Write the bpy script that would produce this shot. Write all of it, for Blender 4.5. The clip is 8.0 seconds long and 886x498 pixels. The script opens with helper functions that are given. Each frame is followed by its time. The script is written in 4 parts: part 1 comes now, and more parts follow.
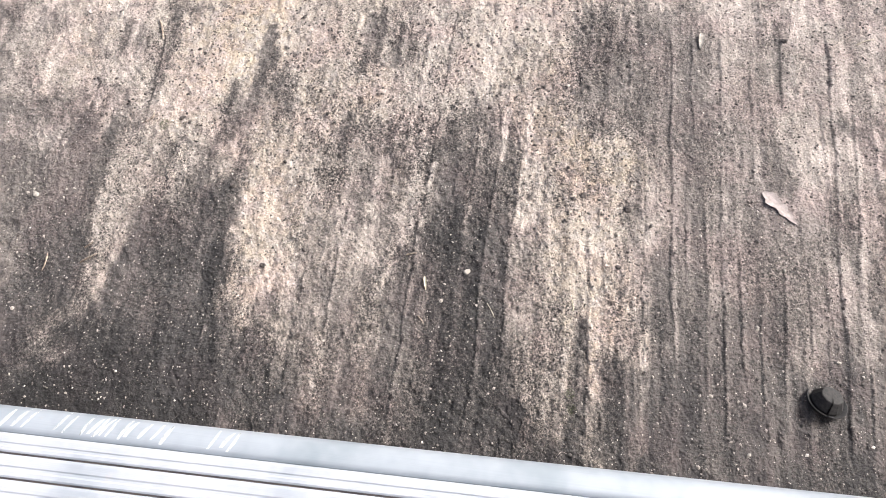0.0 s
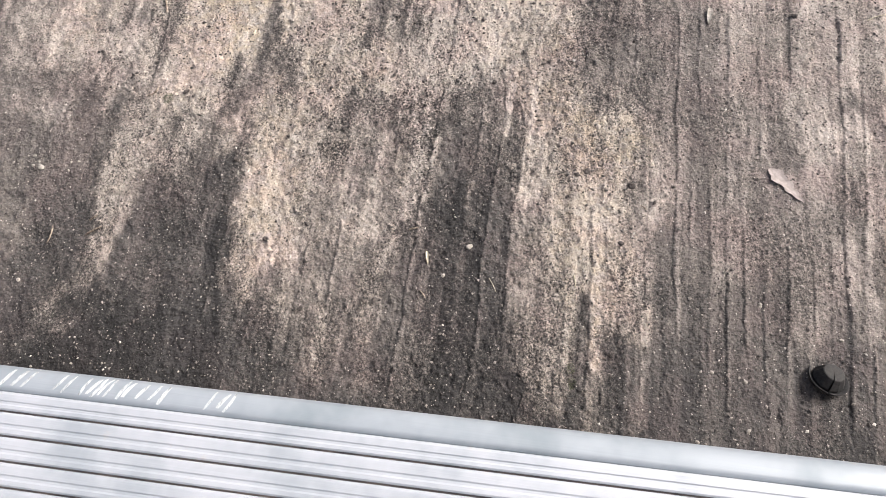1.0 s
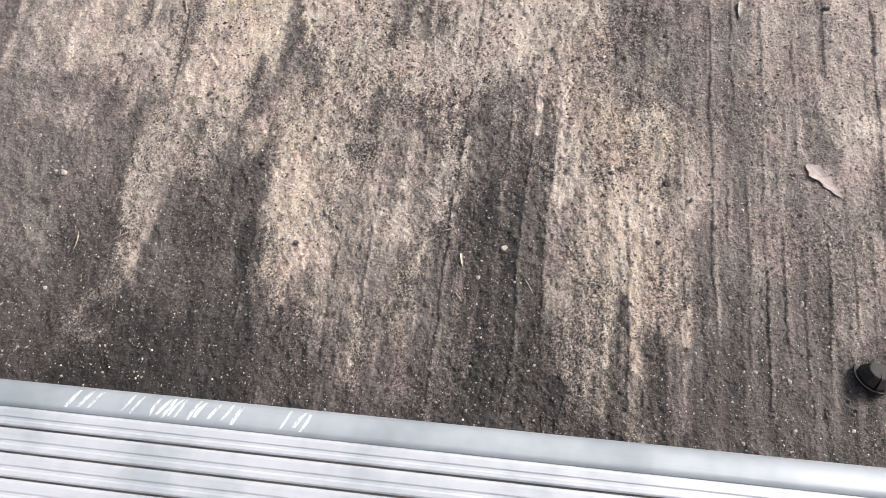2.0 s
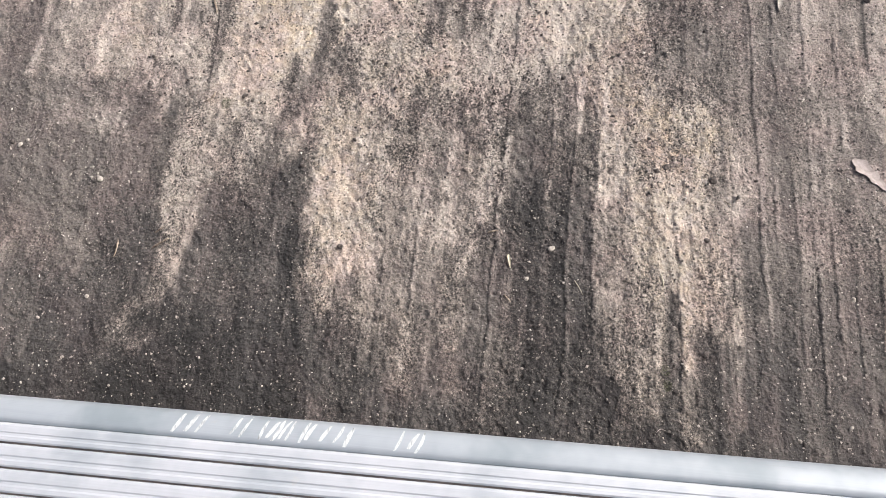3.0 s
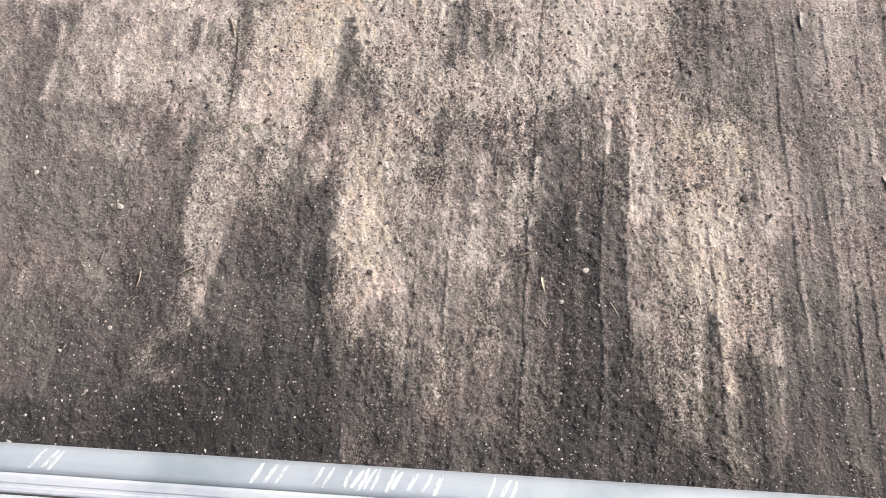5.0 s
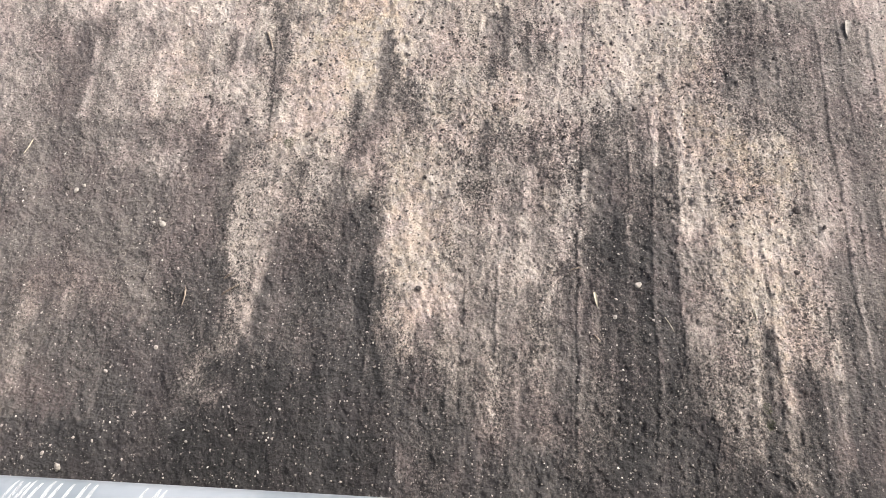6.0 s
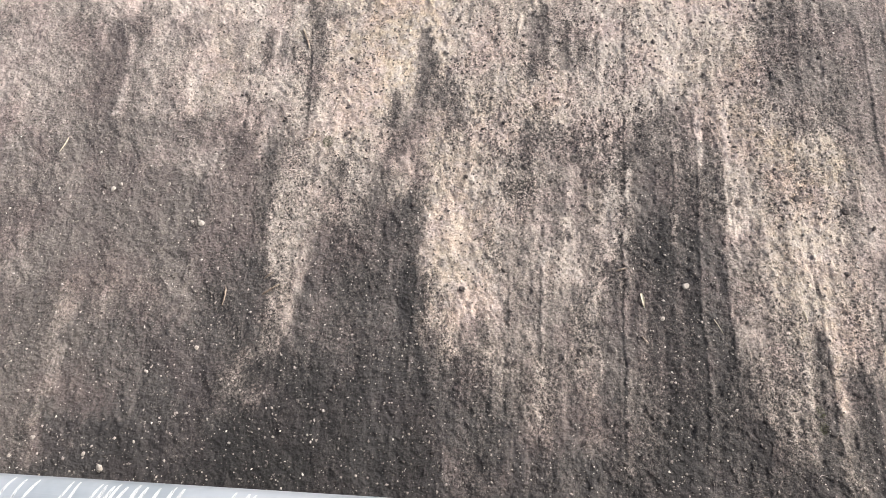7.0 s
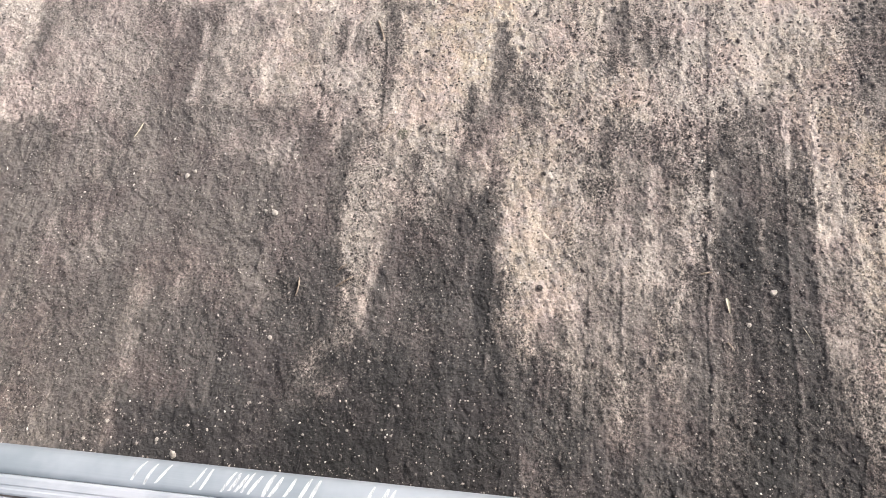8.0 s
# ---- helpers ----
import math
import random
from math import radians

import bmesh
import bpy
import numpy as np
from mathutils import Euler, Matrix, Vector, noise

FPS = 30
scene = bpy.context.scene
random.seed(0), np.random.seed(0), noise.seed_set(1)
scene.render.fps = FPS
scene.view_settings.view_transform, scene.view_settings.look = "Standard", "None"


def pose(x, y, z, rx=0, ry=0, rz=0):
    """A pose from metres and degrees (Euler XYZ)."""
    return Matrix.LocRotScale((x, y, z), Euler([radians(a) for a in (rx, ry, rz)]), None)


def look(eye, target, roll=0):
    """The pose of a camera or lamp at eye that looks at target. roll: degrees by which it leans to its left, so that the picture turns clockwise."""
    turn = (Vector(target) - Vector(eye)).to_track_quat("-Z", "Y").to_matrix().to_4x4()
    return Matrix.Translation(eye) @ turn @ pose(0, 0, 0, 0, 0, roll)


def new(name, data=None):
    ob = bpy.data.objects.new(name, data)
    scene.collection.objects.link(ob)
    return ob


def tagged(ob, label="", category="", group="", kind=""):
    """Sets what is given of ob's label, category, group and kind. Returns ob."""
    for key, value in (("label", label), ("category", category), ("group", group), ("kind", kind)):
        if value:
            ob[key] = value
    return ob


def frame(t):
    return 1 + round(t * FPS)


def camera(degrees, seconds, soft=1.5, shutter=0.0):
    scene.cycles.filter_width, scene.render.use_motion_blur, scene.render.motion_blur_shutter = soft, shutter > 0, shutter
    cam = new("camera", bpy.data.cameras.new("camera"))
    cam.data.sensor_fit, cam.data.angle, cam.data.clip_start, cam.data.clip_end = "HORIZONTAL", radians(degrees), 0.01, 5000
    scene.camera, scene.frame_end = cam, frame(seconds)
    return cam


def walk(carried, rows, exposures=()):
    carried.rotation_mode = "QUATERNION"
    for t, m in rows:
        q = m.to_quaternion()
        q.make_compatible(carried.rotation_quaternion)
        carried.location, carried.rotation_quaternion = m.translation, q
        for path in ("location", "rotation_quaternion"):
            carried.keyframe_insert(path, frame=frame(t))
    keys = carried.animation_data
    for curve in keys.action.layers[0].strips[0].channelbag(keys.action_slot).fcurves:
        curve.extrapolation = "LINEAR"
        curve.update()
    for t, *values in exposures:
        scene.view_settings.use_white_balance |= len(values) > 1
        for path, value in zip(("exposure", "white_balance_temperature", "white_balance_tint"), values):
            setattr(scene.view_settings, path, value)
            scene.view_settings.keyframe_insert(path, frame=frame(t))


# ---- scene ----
# The camera: carried slowly along a ribbed step, looking steeply down at the ground
cam = camera(68.0, 8.0, soft=0.45)


def held(x, y, z, heading, down, roll):
    return pose(x, y, z, 90 - down, 0, heading) @ pose(0, 0, 0, 0, 0, roll)


ROWS = [
    (0.0, -0.0092, 0.0106, 0.9062, 17.34, 66.53, -10.79),
    (0.5, -0.0042, -0.0047, 0.9036, 20.25, 67.26, -12.75),
    (1.0, 0.0000, 0.0000, 0.8999, 19.83, 67.79, -12.64),
    (1.5, -0.0016, 0.0063, 0.8985, 19.50, 68.16, -12.85),
    (2.0, -0.0557, 0.0085, 0.8962, 19.64, 68.35, -13.30),
    (2.2, -0.0936, 0.0164, 0.9116, 18.83, 69.93, -12.96),
    (3.3, -0.1367, 0.0185, 0.8959, 19.20, 69.18, -13.95),
    (3.5, -0.1406, 0.0169, 0.8917, 19.27, 69.19, -14.09),
    (4.0, -0.1462, 0.0204, 0.8909, 18.16, 69.04, -13.31),
    (4.2, -0.1876, 0.0232, 0.8908, 17.41, 68.35, -12.66),
    (5.3, -0.2050, 0.0336, 0.9029, 15.19, 68.46, -11.44),
    (5.5, -0.2175, 0.0303, 0.8974, 15.15, 68.23, -11.56),
    (6.0, -0.2706, 0.0470, 0.9021, 15.50, 68.15, -12.05),
    (6.5, -0.2912, 0.0298, 0.8983, 15.82, 68.21, -12.33),
    (7.0, -0.3310, 0.0456, 0.8971, 16.01, 68.06, -12.34),
    (7.5, -0.3560, 0.0246, 0.8931, 16.91, 68.19, -12.61),
    (8.0, -0.4126, 0.0381, 0.8878, 20.82, 67.63, -14.93),
]
EXPOSURES = [(0.0, 1.14, 6150, 10), (0.2, 1.10, 6150, 10), (0.35, 0.88, 6250, 10), (1.0, 0.80, 6250, 10), (1.5, 0.78, 6250, 10), (4.0, 0.84, 6250, 10), (5.5, 0.91, 6250, 10), (8.0, 0.91, 6250, 10)]
walk(cam, [(t, held(*row)) for t, *row in ROWS], EXPOSURES)

# ---- light: a bright overcast sky, a little stronger from ahead and from the right
SUN_TURN, SUN_HIGH = 58.0, 39.0
world = bpy.data.worlds.new("overcast_sky")
scene.world = world
world.use_nodes = True
wn = world.node_tree
sky = wn.nodes.new("ShaderNodeTexSky")
sky.sky_type, sky.sun_disc = "NISHITA", False
sky.sun_elevation, sky.sun_rotation = radians(SUN_HIGH), radians(SUN_TURN)
sky.air_density, sky.dust_density, sky.ozone_density = 0.6, 8.0, 0.0
wn.links.new(sky.outputs[0], wn.nodes["Background"].inputs[0])
wn.nodes["Background"].inputs[1].default_value = 0.122
sun = new("sun", bpy.data.lights.new("sun", "SUN"))
sun.data.energy, sun.data.angle, sun.data.color = 2.65, radians(8), (1.0, 0.96, 0.9)
s, c = math.sin(radians(SUN_TURN)), math.cos(radians(SUN_TURN))
sun.matrix_world = look((s * 5, c * 5, 5 * math.tan(radians(SUN_HIGH))), (0, 0, 0))


# ---- materials
class Mat:
    """A small builder for node materials."""

    def __init__(self, name, rough=0.8, metal=0.0):
        self.m = bpy.data.materials.new(name)
        self.m.use_nodes = True
        self.t = self.m.node_tree
        self.b = self.t.nodes["Principled BSDF"]
        self.b.inputs["Roughness"].default_value = rough
        self.b.inputs["Metallic"].default_value = metal

    def node(self, kind, **values):
        n = self.t.nodes.new(kind)
        for key, value in values.items():
            n.inputs[key].default_value = value
        return n

    def link(self, a, b):
        self.t.links.new(a, b)

    def place(self, sx=1.0, sy=1.0, sz=1.0):
        g = self.t.nodes.new("ShaderNodeNewGeometry")
        v = self.t.nodes.new("ShaderNodeVectorMath")
        v.operation = "MULTIPLY"
        v.inputs[1].default_value = (sx, sy, sz)
        self.link(g.outputs["Position"], v.inputs[0])
        return v.outputs[0]

    def noise(self, scale, detail=3.0, rough=0.55, at=None):
        n = self.node("ShaderNodeTexNoise", Scale=scale, Detail=detail, Roughness=rough)
        self.link(at if at is not None else self.place(), n.inputs["Vector"])
        return n.outputs["Fac"]

    def math(self, op, a, b=0.0, c=0.0, clamp=False):
        n = self.t.nodes.new("ShaderNodeMath")
        n.operation, n.use_clamp = op, clamp
        for k, v in enumerate((a, b, c)):
            if isinstance(v, (int, float)):
                n.inputs[k].default_value = v
            else:
                self.link(v, n.inputs[k])
        return n.outputs[0]

    def remap(self, a, lo, hi, to_lo=0.0, to_hi=1.0):
        n = self.node("ShaderNodeMapRange")
        n.interpolation_type = "SMOOTHSTEP"
        for k, v in zip(("From Min", "From Max", "To Min", "To Max"), (lo, hi, to_lo, to_hi)):
            n.inputs[k].default_value = v
        self.link(a, n.inputs["Value"])
        return n.outputs["Result"]

    def mix(self, f, a, b, blend="MIX"):
        n = self.t.nodes.new("ShaderNodeMix")
        n.data_type, n.blend_type = "RGBA", blend
        for k, v in ((0, f), (6, a), (7, b)):
            if isinstance(v, (int, float)):
                n.inputs[k].default_value = v
            elif isinstance(v, tuple):
                n.inputs[k].default_value = (*v, 1.0)
            else:
                self.link(v, n.inputs[k])
        return n.outputs[2]

    def ramp(self, f, *stops):
        n = self.t.nodes.new("ShaderNodeValToRGB")
        while len(n.color_ramp.elements) < len(stops):
            n.color_ramp.elements.new(0.5)
        for e, (p, col) in zip(n.color_ramp.elements, stops):
            e.position, e.color = p, (*col, 1.0)
        self.link(f, n.inputs[0])
        return n.outputs[0]

    def attr(self, name):
        n = self.t.nodes.new("ShaderNodeAttribute")
        n.attribute_name = name
        return n.outputs["Fac"]

    def bump(self, height, distance, strength=1.0):
        n = self.node("ShaderNodeBump", Strength=strength, Distance=distance)
        self.link(height, n.inputs["Height"])
        old = self.b.inputs["Normal"]
        if old.is_linked:
            self.link(old.links[0].from_socket, n.inputs["Normal"])
        self.link(n.outputs[0], self.b.inputs["Normal"])

    def colour(self, c):
        if isinstance(c, tuple):
            self.b.inputs["Base Color"].default_value = (*c, 1.0)
        else:
            self.link(c, self.b.inputs["Base Color"])
        return self


def ground_material():
    """Dirty concrete: dark oily dust under a pale, gritty, streaked crust."""
    k = Mat("gritty_ground", 0.93)
    crust, ochre = k.attr("crust"), k.attr("ochre")
    # grain at several sizes breaks the crust up into grit; the dark film is smoother
    fine = k.noise(560, 2.0, 0.7)
    mid = k.noise(270, 3.0, 0.65)
    broad = k.noise(60, 3.0, 0.6)
    streak = k.noise(1.0, 3.0, 0.6, k.place(150, 9, 1))
    cell = k.node("ShaderNodeTexVoronoi", Scale=340.0)
    k.link(k.place(), cell.inputs["Vector"])
    pick = k.node("ShaderNodeSeparateColor")
    k.link(cell.outputs["Color"], pick.inputs[0])
    speck = k.math("MULTIPLY_ADD", k.math("SUBTRACT", mid, 0.5), 2.5, k.math("MULTIPLY", k.math("SUBTRACT", fine, 0.5), 0.9))
    speck = k.math("MULTIPLY_ADD", k.math("SUBTRACT", pick.outputs[2], 0.5), 0.22, speck)
    speck = k.math("MULTIPLY_ADD", k.math("SUBTRACT", broad, 0.5), 0.55, speck)
    # thin dark gaps between the flecks of the crust
    gaps = k.remap(k.math("ABSOLUTE", k.math("SUBTRACT", k.noise(190, 2.0, 0.6, k.place(1.15, 0.9, 1)), 0.5)), 0.0, 0.075, -0.42, 0.07)
    speck = k.math("ADD", speck, gaps)
    f = k.math("MULTIPLY_ADD", speck, k.attr("salt"), crust)
    f = k.math("MULTIPLY_ADD", k.math("SUBTRACT", streak, 0.5), 0.14, f)
    f = k.math("MULTIPLY_ADD", k.math("SUBTRACT", k.noise(1.3, 5.0, 0.6), 0.5), 0.22, f)
    # beyond the near strip the same rubbed streaks go on
    bands = k.math("ADD", k.noise(1.0, 4.0, 0.6, k.place(9, 1.1, 1)), k.noise(1.0, 3.0, 0.6, k.place(34, 3.5, 1)))
    f = k.math("MULTIPLY_ADD", k.math("MULTIPLY", k.math("SUBTRACT", bands, 1.0), 1.1), k.attr("far"), f)
    base = k.ramp(f, (0.0, (0.0200, 0.0192, 0.0194)), (0.2, (0.0428, 0.0409, 0.0412)), (0.45, (0.152, 0.137, 0.127)), (0.70, (0.345, 0.307, 0.280)), (1.0, (0.54, 0.49, 0.445)))
    warm = k.mix(k.math("MULTIPLY", ochre, k.remap(broad, 0.3, 0.65), clamp=True), base, k.mix(1.0, base, (1.06, 0.995, 0.84), "MULTIPLY"))
    hue = k.noise(11, 3.0)
    warm = k.mix(k.remap(hue, 0.42, 0.66, 0.0, 0.9), warm, k.mix(1.0, warm, (1.035, 0.965, 0.985), "MULTIPLY"))
    # single pale grains and black pits
    near = k.remap(cell.outputs["Distance"], 0.28, 0.42, 1.0, 0.0)
    white = k.math("MULTIPLY", k.remap(pick.outputs[0], 0.972, 0.978), near)
    warm = k.mix(k.math("MULTIPLY", white, 0.65), warm, (0.56, 0.52, 0.47))
    black = k.math("MULTIPLY", k.remap(pick.outputs[1], 0.955, 0.96), near)
    warm = k.mix(k.math("MULTIPLY", black, 0.7), warm, (0.03, 0.026, 0.025))
    k.colour(warm)
    k.link(k.remap(f, 0.0, 0.6, 0.80, 0.97), k.b.inputs["Roughness"])
    k.b.inputs["Specular IOR Level"].default_value = 0.3
    lumps = k.node("ShaderNodeTexVoronoi", Scale=150.0, Randomness=1.0)
    k.link(k.place(), lumps.inputs["Vector"])
    grain = k.remap(k.attr("salt"), 0.05, 0.55, 0.35, 1.0)
    k.bump(k.math("MULTIPLY", k.remap(lumps.outputs["Distance"], 0.0, 0.55, 1.0, 0.0), grain), 0.0026, 1.0)
    k.bump(k.math("MULTIPLY", mid, grain), 0.0098, 1.0)
    k.bump(k.math("MULTIPLY", fine, grain), 0.0042, 1.0)
    k.bump(k.math("SUBTRACT", white, black), 0.0015, 0.7)
    return k.m


def metal_material(name, tone, rough, stain=0.35, metal=0.3):
    """Worn, slightly chalky aluminium with rubbed lines along its length and brownish dirt."""
    k = Mat(name, rough, metal)
    long = k.noise(1.0, 3.0, 0.6, k.place(5, 500, 500))
    cloud = k.noise(13, 4.0, 0.62)
    dirt = k.noise(38, 5.0, 0.7)
    col = k.mix(k.remap(cloud, 0.35, 0.7), tone, tuple(v * q for v, q in zip(tone, (0.66, 0.70, 0.71))))
    col = k.mix(k.remap(long, 0.5, 0.8, 0.0, 0.25), col, tuple(v * 0.7 for v in tone))
    col = k.mix(k.remap(dirt, 0.63, 0.78, 0.0, stain), col, (0.42, 0.34, 0.25))
    k.colour(col)
    k.link(k.remap(cloud, 0.3, 0.7, rough - 0.06, rough + 0.1), k.b.inputs["Roughness"])
    k.bump(long, 0.0004, 0.3)
    return k.m


def plain_material(name, a, b, scale, rough, bump=0.0005, metal=0.0, spec=0.4):
    k = Mat(name, rough, metal)
    n = k.noise(scale, 4.0, 0.65)
    k.colour(k.mix(k.remap(n, 0.32, 0.68), a, b))
    k.bump(n, bump, 0.6)
    k.b.inputs["Specular IOR Level"].default_value = spec
    return k.m


def scuff_material():
    """Rubbed white smears, patchy, so that the metal shows through."""
    k = Mat("scuffed_white", 0.8)
    n, m = k.noise(1.0, 3.0, 0.6, k.place(900, 160, 160)), k.noise(110, 2.0, 0.5)
    k.colour(k.mix(n, (0.36, 0.385, 0.40), (0.50, 0.525, 0.54)))
    k.link(k.math("MULTIPLY", k.remap(n, 0.30, 0.52, 0.62, 1.0), k.remap(m, 0.30, 0.55, 0.7, 1.0)), k.b.inputs["Alpha"])
    return k.m


def grit_material():
    k = Mat("loose_grit", 0.85)
    g = k.t.nodes.new("ShaderNodeNewGeometry")
    r = g.outputs["Random Per Island"]
    k.colour(k.ramp(r, (0.0, (0.030, 0.027, 0.026)), (0.42, (0.075, 0.067, 0.063)), (0.72, (0.19, 0.17, 0.155)), (0.95, (0.32, 0.29, 0.265)), (1.0, (0.52, 0.49, 0.45))))
    return k.m


def sand_material():
    """Sand grains that carry the crust's own film, some paler, some darker."""
    k = Mat("bound_sand", 0.92)
    crust, ochre = k.attr("crust"), k.attr("ochre")
    g = k.t.nodes.new("ShaderNodeNewGeometry")
    r = g.outputs["Random Per Island"]
    f = k.math("MULTIPLY_ADD", k.math("SUBTRACT", r, 0.5), 0.22, k.math("MULTIPLY_ADD", crust, 0.96, 0.02))
    base = k.ramp(f, (0.0, (0.0200, 0.0192, 0.0194)), (0.2, (0.0428, 0.0409, 0.0412)), (0.45, (0.152, 0.137, 0.127)), (0.70, (0.345, 0.307, 0.280)), (1.0, (0.54, 0.49, 0.445)))
    k.colour(k.mix(k.math("MULTIPLY", ochre, 0.5, clamp=True), base, k.mix(1.0, base, (1.06, 0.995, 0.84), "MULTIPLY")))
    return k.m


GROUND = ground_material()
SAND = sand_material()
NOSE = metal_material("rubbed_aluminium", (0.275, 0.305, 0.337), 0.58, 0.25, 0.15)
DECK = metal_material("weathered_aluminium", (0.425, 0.445, 0.482), 0.55, 0.35, 0.2)
GROOVE = plain_material("groove_dirt", (0.17, 0.155, 0.155), (0.32, 0.27, 0.24), 45, 0.9)
SCUFF = scuff_material()
PAINT = plain_material("van_paint", (0.55, 0.56, 0.57), (0.62, 0.62, 0.63), 8, 0.4)
RUBBER = plain_material("black_plastic", (0.010, 0.010, 0.011), (0.022, 0.022, 0.023), 160, 0.6, 0.0003, spec=0.2)
DUSTED = plain_material("dusty_black_plastic", (0.010, 0.010, 0.011), (0.026, 0.025, 0.025), 240, 0.65, 0.0003, spec=0.25)
BARK = plain_material("pale_bark", (0.24, 0.21, 0.20), (0.36, 0.32, 0.305), 120, 0.9, 0.001, spec=0.2)
TWIG = plain_material("dry_twig", (0.08, 0.058, 0.045), (0.40, 0.34, 0.27), 150, 0.85, 0.001)
STRAW = plain_material("dry_straw", (0.33, 0.30, 0.225), (0.50, 0.47, 0.37), 200, 0.8)
PALE = plain_material("pale_stone", (0.19, 0.175, 0.155), (0.36, 0.335, 0.30), 190, 0.85, 0.001)
SPECK = plain_material("pale_grit", (0.16, 0.145, 0.13), (0.42, 0.39, 0.35), 700, 0.85, 0.0)
CLOD = plain_material("dark_clod", (0.030, 0.026, 0.025), (0.11, 0.095, 0.088), 220, 0.95, 0.0015)
GRIT = grit_material()
CRUMB = plain_material("dirt_crumb", (0.060, 0.055, 0.052), (0.17, 0.155, 0.145), 240, 0.95, 0.001)
MOSS = plain_material("dry_moss", (0.075, 0.080, 0.050), (0.17, 0.175, 0.115), 300, 0.9)


def part(name, bm, material, parent=None, label="", smooth=False):
    """Links a bmesh as one mesh object under a thing or a part."""
    me = bpy.data.meshes.new(name)
    bmesh.ops.recalc_face_normals(bm, faces=bm.faces)
    bm.to_mesh(me)
    bm.free()
    me.materials.append(material)
    if smooth:
        me.polygons.foreach_set("use_smooth", [True] * len(me.polygons))
    ob = new(name, me)
    ob.parent = parent
    return tagged(ob, label) if label else ob


# ---- the ground: one sheet, fine near the step and widening to the horizon
def lattice(ix, iy, seed):
    h = (ix.astype(np.int64) * 374761393 + iy.astype(np.int64) * 668265263 + seed * 362437) & 0x7FFFFFFF
    h = ((h ^ (h >> 13)) * 1274126177) & 0x7FFFFFFF
    return ((h ^ (h >> 16)) & 0xFFFF) / 65535.0


def vnoise(x, y, seed, octaves=1):
    """Value noise, 0 to 1, of arrays."""
    total, weight, amp = 0.0, 0.0, 1.0
    for o in range(octaves):
        fx, fy = np.floor(x), np.floor(y)
        u, v = x - fx, y - fy
        u, v = u * u * (3 - 2 * u), v * v * (3 - 2 * v)
        a, b = lattice(fx, fy, seed + o), lattice(fx + 1, fy, seed + o)
        c_, d = lattice(fx, fy + 1, seed + o), lattice(fx + 1, fy + 1, seed + o)
        total = total + amp * ((a * (1 - u) + b * u) * (1 - v) + (c_ * (1 - u) + d * u) * v)
        weight += amp
        amp *= 0.55
        x, y = x * 2.03 + 17.3, y * 2.03 + 5.1
    return total / weight


def steps(lo, hi, fine, reach):
    inner = np.arange(lo, hi + fine / 2, fine)
    out, d = [], fine
    while not out or out[-1] < reach:
        d *= 1.35
        out.append((out[-1] if out else 0.0) + d)
    out = np.array(out)
    return np.concatenate([lo - out[::-1], inner, inner[-1] + out])


FINE = 0.0015
gx, gy = np.meshgrid(steps(-1.50, 0.60, FINE, 600.0), steps(0.03, 0.93, FINE, 600.0))
# ragged borders: short wobbles across, long torn ends along the streaks
wx = gx + 0.012 * (vnoise(gx * 30, gy * 16, 3, 3) - 0.5) + 0.006 * (vnoise(gx * 120, gy * 30, 4, 2) - 0.5)
wx = wx + 0.020 * (vnoise(gx * 11, gy * 6, 11, 2) - 0.5)
wy = gy + 0.016 * (vnoise(gx * 60, gy * 9, 5, 2) - 0.5) + 0.012 * (vnoise(gx * 150, gy * 40, 6, 2) - 0.5) + 0.045 * (vnoise(gx * 16, gy * 14, 7, 3) - 0.5)
torn_edge = vnoise(gx * 120, gy * 75, 12, 3) - 0.5
away = np.clip(np.maximum(np.maximum(-1.50 - gx, gx - 0.60), np.maximum(0.03 - gy, gy - 0.93)) / 0.25, 0, 1)
crust = 0.36 + 0.22 * (vnoise(gx * 5, gy * 2.5, 8, 3) - 0.5)
ochre = 0.15 * vnoise(gx * 4, gy * 3, 9, 2)


def window(x0, x1, y0, y1):
    """The part of the sheet between these bounds."""
    i, j = np.searchsorted(gx[0], (x0, x1)), np.searchsorted(gy[:, 0], (y0, y1))
    return slice(j[0], j[1]), slice(i[0], i[1])


def patch(x, y, half_x, half_y, level, yellow, lean=0.0):
    """A stain, a worn place or a strip of painted shade, with soft, torn borders."""
    rx, ry = half_x * 1.4 + 0.06 + abs(lean) * half_y * 1.4, half_y * 1.4 + 0.16
    w = window(x - rx, x + rx, y - ry, y + ry)
    u = np.abs(wx[w] - x - lean * (wy[w] - y)) / (half_x + 0.006)
    v = np.abs(wy[w] - y) / (half_y + 0.02)
    m = np.clip((1.36 - (u ** 4 + v ** 4) ** 0.25) / 0.90, 0, 1)
    m = np.clip(m + 3.6 * torn_edge[w] * m * (1 - m), 0, 1)
    m = m * m * (3 - 2 * m)
    crust[w] = crust[w] * (1 - m) + level * m
    ochre[w] = ochre[w] * (1 - m) + yellow * m


patch(-0.60, 1.15, 2.60, 0.42, 0.70, 0.25)
patch(0.75, 1.10, 0.62, 0.50, 0.56, 0.0)
# dark film along the step, with the step's shade painted into it
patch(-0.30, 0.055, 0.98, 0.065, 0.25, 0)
patch(-1.088, 0.443, 0.208, 0.115, 0.36, 0)
patch(-1.040, 0.618, 0.101, 0.123, 0.46, 0, 0.3)
patch(-1.384, 0.734, 0.085, 0.164, 0.92, 0.15, 0.2)
patch(-1.242, 0.715, 0.104, 0.141, 0.62, 0.1, 0.55)
patch(-1.112, 0.649, 0.057, 0.069, 0.44, 0, 0.4)
patch(-1.029, 0.688, 0.049, 0.135, 0.46, 0, 0.5)
